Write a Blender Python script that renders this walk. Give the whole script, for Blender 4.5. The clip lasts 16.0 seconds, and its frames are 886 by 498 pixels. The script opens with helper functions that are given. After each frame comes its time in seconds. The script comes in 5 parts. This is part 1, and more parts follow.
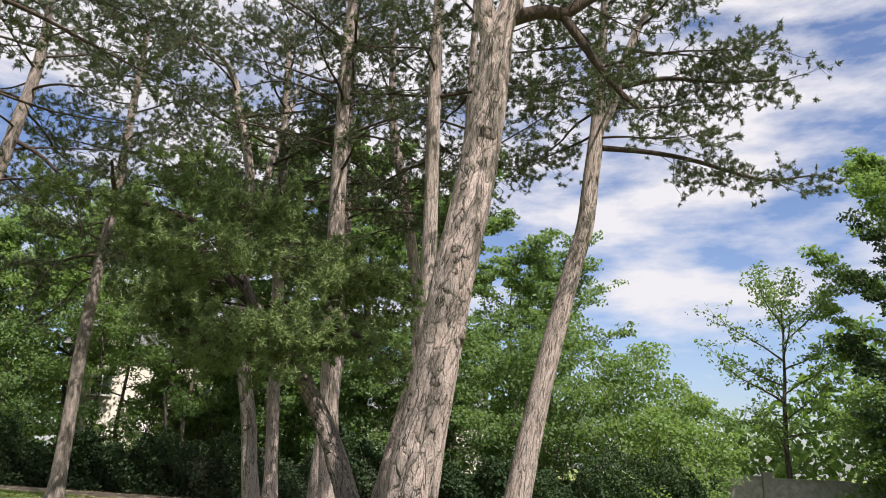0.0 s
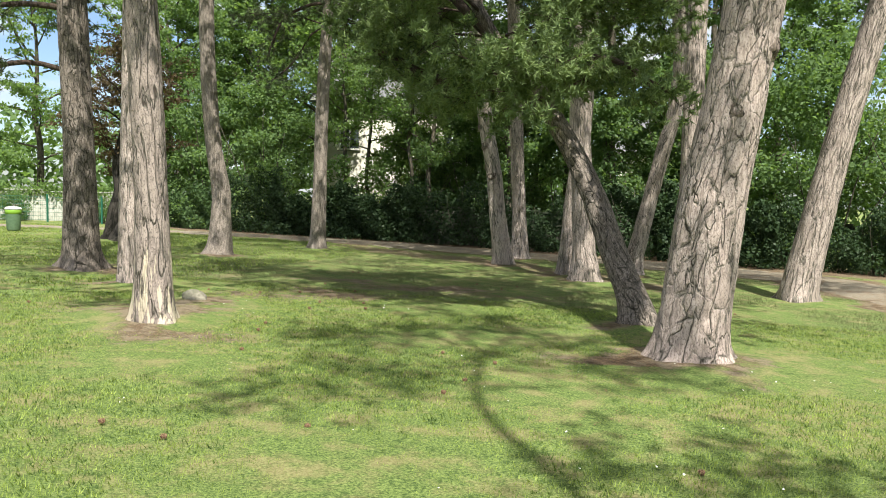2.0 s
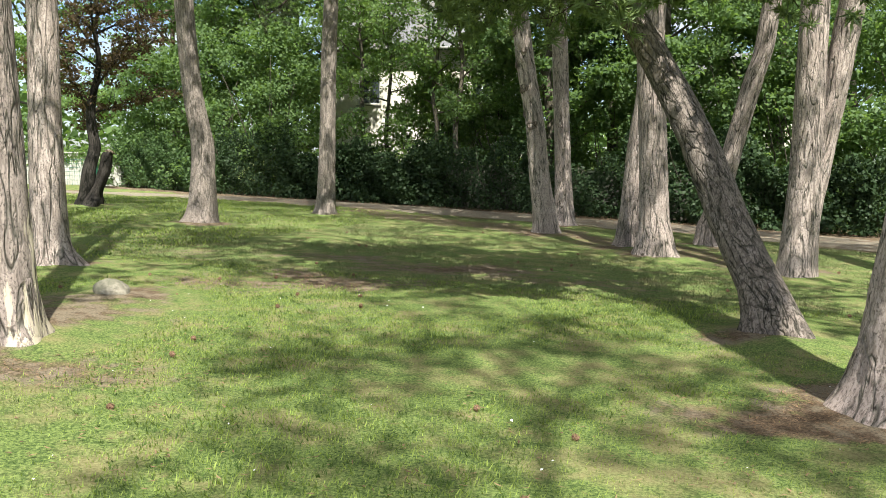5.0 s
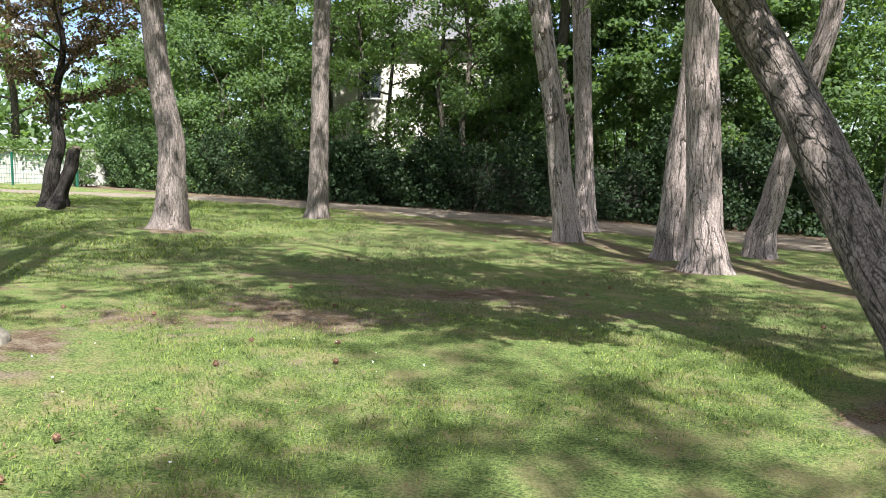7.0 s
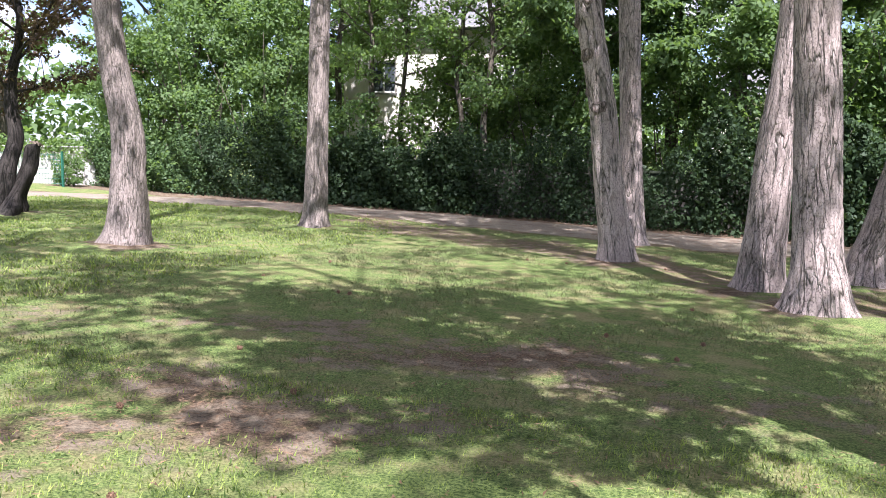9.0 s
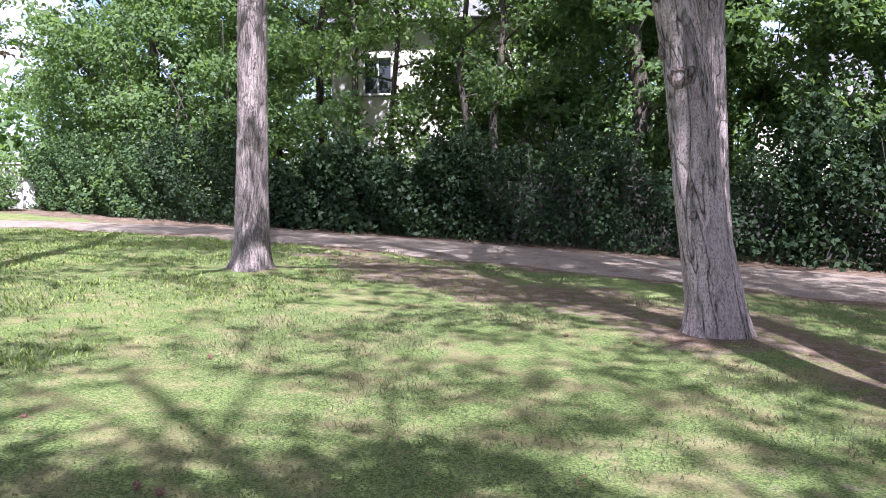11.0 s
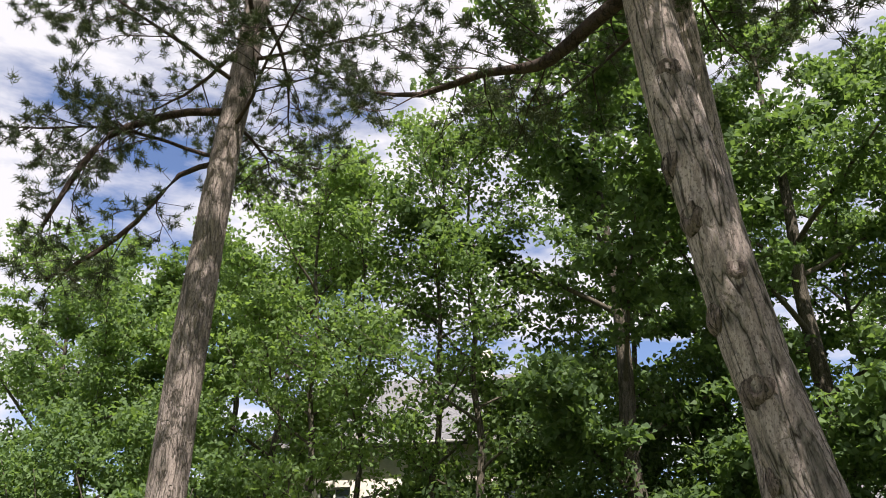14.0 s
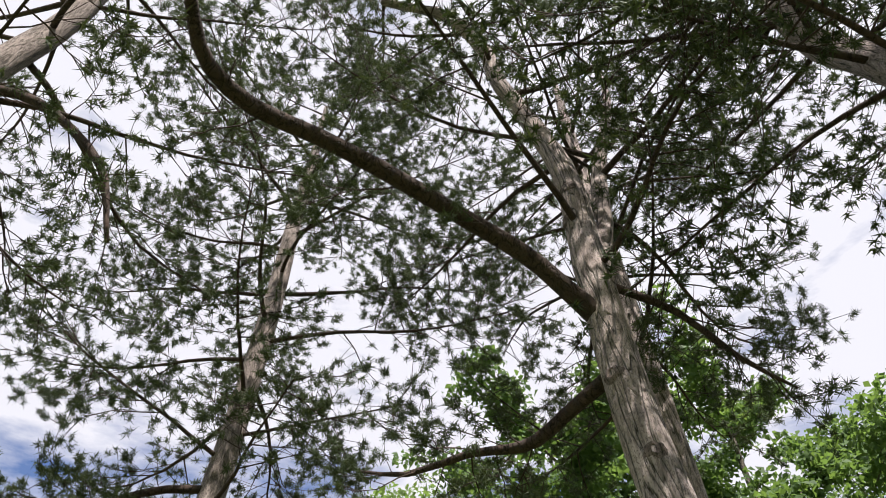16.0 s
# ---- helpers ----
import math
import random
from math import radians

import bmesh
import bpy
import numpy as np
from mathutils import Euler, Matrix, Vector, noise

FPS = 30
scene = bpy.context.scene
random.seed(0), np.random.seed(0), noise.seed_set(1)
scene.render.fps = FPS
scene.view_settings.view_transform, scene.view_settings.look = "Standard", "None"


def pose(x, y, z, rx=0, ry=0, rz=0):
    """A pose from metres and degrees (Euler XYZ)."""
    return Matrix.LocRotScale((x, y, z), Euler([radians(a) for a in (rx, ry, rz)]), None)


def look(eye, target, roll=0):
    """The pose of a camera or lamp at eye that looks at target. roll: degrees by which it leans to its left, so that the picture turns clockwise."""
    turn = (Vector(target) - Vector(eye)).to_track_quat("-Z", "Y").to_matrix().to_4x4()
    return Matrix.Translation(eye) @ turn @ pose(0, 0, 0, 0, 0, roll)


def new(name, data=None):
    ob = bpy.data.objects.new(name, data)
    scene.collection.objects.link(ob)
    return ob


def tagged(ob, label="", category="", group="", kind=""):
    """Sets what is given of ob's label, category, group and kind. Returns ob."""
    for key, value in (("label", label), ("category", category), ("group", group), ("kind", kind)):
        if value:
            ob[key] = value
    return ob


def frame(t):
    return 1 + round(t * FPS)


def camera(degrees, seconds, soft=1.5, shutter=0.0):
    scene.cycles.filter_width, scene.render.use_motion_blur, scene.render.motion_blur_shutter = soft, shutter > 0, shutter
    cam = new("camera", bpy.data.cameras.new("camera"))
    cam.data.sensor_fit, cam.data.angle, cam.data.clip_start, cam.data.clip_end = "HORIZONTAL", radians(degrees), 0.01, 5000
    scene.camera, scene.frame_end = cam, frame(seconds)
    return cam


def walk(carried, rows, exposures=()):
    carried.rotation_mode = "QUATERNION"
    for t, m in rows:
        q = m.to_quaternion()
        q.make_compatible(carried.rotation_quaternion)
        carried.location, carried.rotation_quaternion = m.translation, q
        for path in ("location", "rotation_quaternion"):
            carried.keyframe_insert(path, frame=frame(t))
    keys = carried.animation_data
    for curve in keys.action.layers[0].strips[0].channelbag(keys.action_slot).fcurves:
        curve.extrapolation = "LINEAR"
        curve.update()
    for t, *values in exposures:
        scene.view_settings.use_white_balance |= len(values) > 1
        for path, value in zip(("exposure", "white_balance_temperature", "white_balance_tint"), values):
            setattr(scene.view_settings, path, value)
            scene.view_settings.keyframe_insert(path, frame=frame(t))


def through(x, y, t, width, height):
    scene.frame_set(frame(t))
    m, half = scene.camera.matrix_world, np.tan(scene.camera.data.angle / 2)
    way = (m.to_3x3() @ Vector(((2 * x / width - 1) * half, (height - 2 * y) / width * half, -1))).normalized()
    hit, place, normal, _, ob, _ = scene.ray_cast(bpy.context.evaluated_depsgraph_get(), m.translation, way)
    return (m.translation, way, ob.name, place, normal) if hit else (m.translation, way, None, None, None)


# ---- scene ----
cam = camera(57.5, 16.0, 0.9)
PATH = [
    (0, (0.134, -0.372, 1.4), (0.105, 1.563, 1.905), 2.1),
    (0.3, (0.078, -0.008, 1.417), (-0.104, 1.948, 1.791), 2.0),
    (0.5, (0.023, 0.201, 1.427), (-0.237, 2.163, 1.712), 1.8),
    (1, (-0.131, 0.721, 1.43), (-0.548, 2.674, 1.525), 1.4),
    (1.5, (-0.289, 1.192, 1.453), (-0.811, 3.122, 1.409), 0.9),
    (2, (-0.464, 1.713, 1.48), (-1.044, 3.623, 1.354), 0.9),
    (2.5, (-0.632, 2.258, 1.479), (-1.248, 4.153, 1.309), 0.7),
    (3, (-0.784, 2.824, 1.436), (-1.42, 4.711, 1.244), 0.6),
    (3.5, (-0.965, 3.38, 1.393), (-1.606, 5.263, 1.186), 0.6),
    (4, (-1.141, 3.993, 1.317), (-1.785, 5.875, 1.104), 0.7),
    (6.3, (-2.02, 6.49, 1.307), (-2.664, 8.371, 1.086), 0.3),
    (6.5, (-2.087, 6.704, 1.293), (-2.734, 8.583, 1.072), 0.5),
    (7, (-2.283, 7.22, 1.288), (-2.937, 9.097, 1.067), 0.6),
    (7.5, (-2.441, 7.749, 1.267), (-3.108, 9.621, 1.046), 0.6),
    (8, (-2.658, 8.261, 1.294), (-3.333, 10.13, 1.07), 0.6),
    (8.5, (-2.912, 8.941, 1.332), (-3.598, 10.806, 1.106), 0.7),
    (9, (-3.226, 9.807, 1.302), (-3.92, 11.669, 1.076), 0.8),
    (9.2, (-3.371, 10.208, 1.279), (-4.068, 12.069, 1.054), 0.7),
    (11.3, (-4.828, 14.95, 1.242), (-5.559, 16.803, 1.06), -0.1),
    (11.5, (-4.965, 15.249, 1.23), (-5.689, 17.106, 1.061), -0.1),
    (12, (-5.258, 15.877, 1.308), (-5.971, 17.743, 1.209), -0.1),
    (12.5, (-5.455, 16.284, 1.409), (-6.153, 18.158, 1.47), 0.0),
    (13, (-5.654, 16.5, 1.582), (-6.319, 18.362, 1.879), -0.4),
    (13.5, (-5.76, 16.65, 1.625), (-6.384, 18.462, 2.198), -0.6),
    (13.8, (-5.771, 16.686, 1.639), (-6.368, 18.452, 2.365), -0.7),
    (14, (-5.765, 16.692, 1.63), (-6.342, 18.423, 2.447), -0.5),
    (14.5, (-5.761, 16.689, 1.648), (-6.291, 18.322, 2.674), -0.5),
    (15, (-5.769, 16.683, 1.664), (-6.249, 18.201, 2.874), -0.8),
    (15.5, (-5.786, 16.606, 1.65), (-6.206, 17.992, 3.03), -1.1),
    (16, (-5.799, 16.578, 1.643), (-6.157, 17.812, 3.176), -1.4),
]
walk(cam, [(t, look(eye, target, roll)) for t, eye, target, roll in PATH],
     [(0, 0.85, 6500, 15), (1.0, 1.06, 6480, 6), (3.5, 1.14, 6600, 4), (6.5, 1.36, 6150, 10), (8.0, 1.44, 5900, 18), (9.0, 1.7, 5800, 24), (12.0, 1.8, 5400, 33), (13.0, 1.88, 5850, 25), (14.0, 1.02, 6500, 16), (16.0, 0.95, 6300, 16)])


# ---- world, sun ----
SUN_DIR = Vector((0.58, -0.815, 1.546)).normalized()
world = bpy.data.worlds.new("sky")
scene.world = world
world.use_nodes = True
wn, wl = world.node_tree.nodes, world.node_tree.links
wn.clear()
sky = wn.new("ShaderNodeTexSky")
sky.sky_type, sky.sun_disc = "NISHITA", False
sky.sun_elevation, sky.sun_rotation = math.asin(SUN_DIR.z), math.atan2(SUN_DIR.x, SUN_DIR.y)
coord = wn.new("ShaderNodeTexCoord")
flat = wn.new("ShaderNodeMapping")
flat.inputs["Scale"].default_value = (1.0, 1.0, 3.2)
flat.inputs["Location"].default_value = (3.1, 1.7, 0.4)
puff = wn.new("ShaderNodeTexNoise")
puff.inputs["Scale"].default_value, puff.inputs["Detail"].default_value, puff.inputs["Roughness"].default_value = 4.0, 8, 0.56
split = wn.new("ShaderNodeSeparateXYZ")
lift = wn.new("ShaderNodeMath")
lift.operation, lift.inputs[1].default_value = "MULTIPLY_ADD", 0.37
ramp = wn.new("ShaderNodeValToRGB")
ramp.color_ramp.elements[0].position, ramp.color_ramp.elements[1].position = 0.53, 0.70
mixc = wn.new("ShaderNodeMix")
mixc.data_type = "RGBA"
mixc.inputs["B"].default_value = (9.6, 9.65, 9.9, 1)
back = wn.new("ShaderNodeBackground")
back.inputs["Strength"].default_value = 0.05
wout = wn.new("ShaderNodeOutputWorld")
wl.new(coord.outputs["Generated"], flat.inputs["Vector"])
wl.new(flat.outputs["Vector"], puff.inputs["Vector"])
wl.new(coord.outputs["Generated"], split.inputs[0])
wl.new(split.outputs["Z"], lift.inputs[0])
wl.new(puff.outputs["Fac"], lift.inputs[2])
wl.new(lift.outputs[0], ramp.inputs["Fac"])
wl.new(ramp.outputs["Color"], mixc.inputs["Factor"])
clear = wn.new("ShaderNodeMix")
clear.data_type, clear.blend_type = "RGBA", "MULTIPLY"
clear.inputs["Factor"].default_value = 1
clear.inputs["B"].default_value = (1.45, 1.5, 1.7, 1)
wl.new(sky.outputs["Color"], clear.inputs["A"])
wl.new(clear.outputs["Result"], mixc.inputs["A"])
wl.new(mixc.outputs["Result"], back.inputs["Color"])
wl.new(back.outputs["Background"], wout.inputs["Surface"])
sun = new("sun", bpy.data.lights.new("sun", "SUN"))
sun.data.energy, sun.data.angle, sun.data.color = 5.0, radians(0.53), (1.0, 0.95, 0.87)
sun.matrix_world = look(SUN_DIR * 60, (0, 0, 0))


# ---- materials ----
def shader(name, rough=0.9, spec=0.3):
    m = bpy.data.materials.new(name)
    m.use_nodes = True
    nt = m.node_tree
    b = nt.nodes["Principled BSDF"]
    b.inputs["Roughness"].default_value = rough
    b.inputs["Specular IOR Level"].default_value = spec
    return m, nt, b


def node(nt, kind, **sets):
    n = nt.nodes.new(kind)
    for key, value in sets.items():
        n.inputs[key.replace("_", " ")].default_value = value
    return n


def noise_tex(nt, scale, stretch=(1, 1, 1), detail=5, rough=0.55, offset=(0, 0, 0)):
    tc = nt.nodes.new("ShaderNodeTexCoord")
    mp = node(nt, "ShaderNodeMapping", Scale=stretch, Location=offset)
    nz = node(nt, "ShaderNodeTexNoise", Scale=scale, Detail=detail, Roughness=rough)
    nt.links.new(tc.outputs["Object"], mp.inputs["Vector"])
    nt.links.new(mp.outputs["Vector"], nz.inputs["Vector"])
    return nz.outputs["Fac"]


def blend(nt, fac, a, b, lo=None, hi=None):
    """mix of two colours (or sockets) by a factor that is first stretched from lo..hi to 0..1"""
    if lo is not None:
        mr = node(nt, "ShaderNodeMapRange", From_Min=lo, From_Max=hi)
        mr.interpolation_type = "SMOOTHSTEP"
        nt.links.new(fac, mr.inputs["Value"])
        fac = mr.outputs["Result"]
    mx = nt.nodes.new("ShaderNodeMix")
    mx.data_type = "RGBA"
    nt.links.new(fac, mx.inputs["Factor"])
    for key, c in (("A", a), ("B", b)):
        if isinstance(c, tuple):
            mx.inputs[key].default_value = (*c, 1)
        else:
            nt.links.new(c, mx.inputs[key])
    return mx.outputs["Result"]


def bump(nt, b, fac, strength, distance):
    bp = node(nt, "ShaderNodeBump", Strength=strength, Distance=distance)
    nt.links.new(fac, bp.inputs["Height"])
    nt.links.new(bp.outputs["Normal"], b.inputs["Normal"])


def bark_material(name, plate, plate2, crack, moss=0.0, joints=9.0, bleached=False, wrapped=True, plated=False):
    """plates of bark parted by cracks; wrapped: laid out round the trunk, by the attribute bark"""
    m, nt, b = shader(name, 0.92, 0.15)
    fine = noise_tex(nt, 42, (1, 1, 0.16), 7, 0.7)
    grit = noise_tex(nt, 70, (1, 1, 0.6), 4, 0.6, (3, 1, 2))
    broad = noise_tex(nt, 2.2, (1, 1, 0.5), 4)
    tc = nt.nodes.new("ShaderNodeTexCoord")
    if wrapped:
        at = nt.nodes.new("ShaderNodeAttribute")
        at.attribute_name = "bark"
        place, along = at.outputs["Vector"], (joints, joints * (0.42 if plated else 0.24), 0.0)
    else:
        place, along = tc.outputs["Object"], (joints, joints, joints * 0.2)

    def joint(scale, warp, offset):
        wrp = node(nt, "ShaderNodeTexNoise", Scale=6.0 * scale, Detail=5.0, Roughness=0.62)
        mul = nt.nodes.new("ShaderNodeVectorMath")
        mul.operation, mul.inputs[1].default_value = "MULTIPLY_ADD", (warp, warp * 1.6, warp * 1.6)
        mp = node(nt, "ShaderNodeMapping", Scale=tuple(v * scale for v in along), Location=offset)
        vo = node(nt, "ShaderNodeTexVoronoi", Scale=1.0)
        cell = node(nt, "ShaderNodeTexVoronoi", Scale=1.0)
        vo.feature = "DISTANCE_TO_EDGE"
        nt.links.new(place, wrp.inputs["Vector"])
        nt.links.new(wrp.outputs["Color"], mul.inputs[0])
        nt.links.new(place, mul.inputs[2])
        nt.links.new(mul.outputs["Vector"], mp.inputs["Vector"])
        for v in (vo, cell):
            if wrapped:
                v.voronoi_dimensions = "2D"
            nt.links.new(mp.outputs["Vector"], v.inputs["Vector"])
        return vo.outputs["Distance"], cell.outputs["Color"]

    def ragged(dist, scale, amount, offset):
        brk = nt.nodes.new("ShaderNodeMath")
        brk.operation, brk.inputs[1].default_value = "MULTIPLY_ADD", amount
        nt.links.new(noise_tex(nt, scale, (1, 1, 0.45), 7, 0.72, offset), brk.inputs[0])
        nt.links.new(dist, brk.inputs[2])
        return brk.outputs[0]

    def fissure(scale, wide):
        mp = node(nt, "ShaderNodeMapping", Scale=(joints * scale, joints * scale * (0.24 if plated else 0.14 if wrapped else 1.0), 0.0 if wrapped else joints * scale * 0.17))
        nz = node(nt, "ShaderNodeTexNoise", Scale=1.0, Detail=3.0, Roughness=0.5, Distortion=0.5)
        nt.links.new(place, mp.inputs["Vector"])
        nt.links.new(mp.outputs["Vector"], nz.inputs["Vector"])
        sb, ab, ml = nt.nodes.new("ShaderNodeMath"), nt.nodes.new("ShaderNodeMath"), nt.nodes.new("ShaderNodeMath")
        sb.operation, sb.inputs[1].default_value = "SUBTRACT", 0.5
        ab.operation = "ABSOLUTE"
        ml.operation, ml.inputs[1].default_value = "MULTIPLY", wide
        nt.links.new(nz.outputs["Fac"], sb.inputs[0])
        nt.links.new(sb.outputs[0], ab.inputs[0])
        nt.links.new(ab.outputs[0], ml.inputs[0])
        return ml.outputs[0]

    d1 = fissure(1.0, 4.6 if plated else 2.8 if joints < 8 else 3.2)
    edge, tint = joint(1.0, 0.12, (0, 0, 0))
    d2, tint2 = joint(2.7, 0.05, (7, 3, 0))
    main, small = ragged(d1, 12.0, 0.20, (1, 4, 2)), ragged(d2, 8.0, 0.62, (6, 1, 5))
    net, both = nt.nodes.new("ShaderNodeMath"), nt.nodes.new("ShaderNodeMath")
    net.operation, net.inputs[1].default_value = "SUBTRACT", 0.115 if plated else 0.075
    both.operation = "MINIMUM"
    nt.links.new(ragged(edge, 5.0, 0.5, (2, 9, 4)), net.inputs[0])
    nt.links.new(main, both.inputs[0])
    nt.links.new(net.outputs[0], both.inputs[1])
    main = both.outputs[0]
    tone, tone2 = nt.nodes.new("ShaderNodeSeparateColor"), nt.nodes.new("ShaderNodeSeparateColor")
    nt.links.new(tint, tone.inputs["Color"])
    nt.links.new(tint2, tone2.inputs["Color"])
    c = blend(nt, tone.outputs["Red"], plate, plate2, 0.4, 1.6)
    c = blend(nt, tone2.outputs["Green"], c, plate2, 0.45, 1.4)
    c = blend(nt, broad, c, plate2, 0.52, 0.85)
    c = blend(nt, fine, tuple(0.8 * v for v in plate2), c, 0.38, 0.56)
    c = blend(nt, grit, tuple(0.5 * v for v in plate2), c, 0.34, 0.50)
    valley = tuple(0.55 * v * w for v, w in zip(plate2, (0.92, 1.03, 0.98)))
    c = blend(nt, small, tuple(0.62 * v for v in plate2), c, 0.21, 0.27)
    c = blend(nt, main, valley, c, 0.11, 0.21)
    c = blend(nt, main, crack, c, 0.09, 0.135)
    if moss:
        c = blend(nt, noise_tex(nt, 1.3, (1, 1, 0.6), 4, 0.6, (5, 2, 1)), c, (0.16, 0.17, 0.09), 0.62, 0.62 + 0.3 / moss)
    if bleached:
        high = nt.nodes.new("ShaderNodeSeparateXYZ")
        nt.links.new(tc.outputs["Object"], high.inputs[0])
        fall = nt.nodes.new("ShaderNodeMath")
        fall.operation, fall.inputs[1].default_value = "MULTIPLY_ADD", -0.15
        nt.links.new(high.outputs["Z"], fall.inputs[0])
        nt.links.new(noise_tex(nt, 17, (1, 1, 0.12), 5, 0.6, (4, 4, 1)), fall.inputs[2])
        c = blend(nt, fall.outputs[0], c, (0.50, 0.43, 0.335), 0.46, 0.51)
    nt.links.new(c, b.inputs["Base Color"])
    hs = node(nt, "ShaderNodeMapRange", From_Min=0.08, From_Max=0.22)
    nt.links.new(main, hs.inputs["Value"])
    h2 = node(nt, "ShaderNodeMapRange", From_Min=0.2, From_Max=0.32, To_Max=0.3)
    nt.links.new(small, h2.inputs["Value"])
    hh = nt.nodes.new("ShaderNodeMath")
    hh.operation, hh.inputs[1].default_value = "MULTIPLY_ADD", 0.6
    nt.links.new(fine, hh.inputs[0])
    nt.links.new(hs.outputs["Result"], hh.inputs[2])
    h3 = nt.nodes.new("ShaderNodeMath")
    nt.links.new(hh.outputs[0], h3.inputs[0])
    nt.links.new(h2.outputs["Result"], h3.inputs[1])
    bump(nt, b, h3.outputs[0], 0.9, 0.02)
    return m


BARK = bark_material("pine_bark_grey", (0.475, 0.397, 0.358), (0.305, 0.248, 0.22), (0.055, 0.044, 0.036), 0.0, 11.0)
BARK_BIG = bark_material("pine_bark_broad_plates", (0.49, 0.402, 0.365), (0.335, 0.267, 0.238), (0.045, 0.036, 0.03), 0.0, 6.5, plated=True)
BARK_LONG = bark_material("pine_bark_long_plates", (0.48, 0.405, 0.362), (0.32, 0.262, 0.23), (0.05, 0.04, 0.032), 0.0, 7.0)
BARK_FOOT = bark_material("pine_bark_bleached_foot", (0.345, 0.285, 0.255), (0.23, 0.188, 0.168), (0.06, 0.047, 0.04), 0.0, 9.0, True)
BARK_FINE = bark_material("pine_bark_fine_scales", (0.36, 0.305, 0.268), (0.275, 0.228, 0.198), (0.13, 0.10, 0.083), 0.0, 24.0)
BARK_DARK = bark_material("pine_bark_dark", (0.275, 0.232, 0.205), (0.15, 0.122, 0.104), (0.026, 0.021, 0.018), 0.5, 10.0, plated=True)
BARK_BLACK = bark_material("plum_bark_black", (0.06, 0.052, 0.045), (0.04, 0.035, 0.03), (0.015, 0.013, 0.011), 0.6)
BARK_BROAD = bark_material("broadleaf_bark", (0.14, 0.12, 0.095), (0.09, 0.08, 0.06), (0.04, 0.035, 0.028), 1.0)
LIMB = bark_material("pine_limb_bark", (0.066, 0.053, 0.046), (0.098, 0.068, 0.053), (0.03, 0.024, 0.02), wrapped=False)
KNOT = bark_material("knot_bark", (0.25, 0.20, 0.172), (0.14, 0.11, 0.092), (0.03, 0.024, 0.02), wrapped=False)
CUT = bark_material("cut_wood", (0.34, 0.27, 0.2), (0.2, 0.15, 0.11), (0.05, 0.04, 0.03), wrapped=False)



def leaf_material(name, dark, light, through=0.35, rough=0.5, clumps=None):
    m, nt, b = shader(name, rough, 0.13)
    geo = nt.nodes.new("ShaderNodeNewGeometry")
    patch = noise_tex(nt, 0.55, detail=3)
    c = blend(nt, geo.outputs["Random Per Island"], dark, light)
    c = blend(nt, patch, c, blend(nt, geo.outputs["Random Per Island"], light, dark), 0.4, 0.75)
    if clumps:
        c = blend(nt, noise_tex(nt, 13, detail=4, rough=0.6), clumps, c, 0.36, 0.56)
    nt.links.new(c, b.inputs["Base Color"])
    tr = nt.nodes.new("ShaderNodeBsdfTranslucent")
    warm = nt.nodes.new("ShaderNodeMix")
    warm.data_type, warm.blend_type = "RGBA", "MULTIPLY"
    warm.inputs["Factor"].default_value = 1
    warm.inputs["B"].default_value = (1.65, 1.7, 0.75, 1)
    nt.links.new(c, warm.inputs["A"])
    nt.links.new(warm.outputs["Result"], tr.inputs["Color"])
    mix = nt.nodes.new("ShaderNodeMixShader")
    mix.inputs["Fac"].default_value = through
    out = nt.nodes["Material Output"]
    nt.links.new(b.outputs["BSDF"], mix.inputs[1])
    nt.links.new(tr.outputs["BSDF"], mix.inputs[2])
    nt.links.new(mix.outputs["Shader"], out.inputs["Surface"])
    return m


NEEDLE = leaf_material("pine_needles", (0.044, 0.062, 0.036), (0.098, 0.122, 0.060), 0.14, 0.55)
NEEDLE_FRESH = leaf_material("fresh_pine_needles", (0.058, 0.092, 0.043), (0.205, 0.268, 0.10), 0.16, 0.55)
LEAF = leaf_material("green_leaves", (0.077, 0.130, 0.058), (0.152, 0.225, 0.090), 0.46)
LEAF_LIGHT = leaf_material("light_green_leaves", (0.098, 0.160, 0.062), (0.180, 0.262, 0.098), 0.47)
# green leaves with deep shade put into the colour, for hedge and path-side tree
LEAF_SHADED = leaf_material("shaded_green_leaves", (0.024, 0.044, 0.021), (0.046, 0.076, 0.033), 0.22, 0.5)
LEAF_MID = leaf_material("lime_leaves", (0.068, 0.115, 0.052), (0.128, 0.195, 0.078), 0.46)
LEAF_PURPLE = leaf_material("purple_leaves", (0.062, 0.040, 0.030), (0.110, 0.082, 0.045), 0.3)
GRASS = leaf_material("grass_blades", (0.098, 0.15, 0.038), (0.35, 0.415, 0.12), 0.36, 0.6, (0.056, 0.096, 0.026))
GRASS_DRY = leaf_material("sparse_dry_grass", (0.102, 0.115, 0.058), (0.200, 0.210, 0.120), 0.28, 0.65, (0.09, 0.103, 0.052))
IVY = leaf_material("ivy_leaves", (0.038, 0.072, 0.030), (0.085, 0.135, 0.053), 0.25, 0.45)


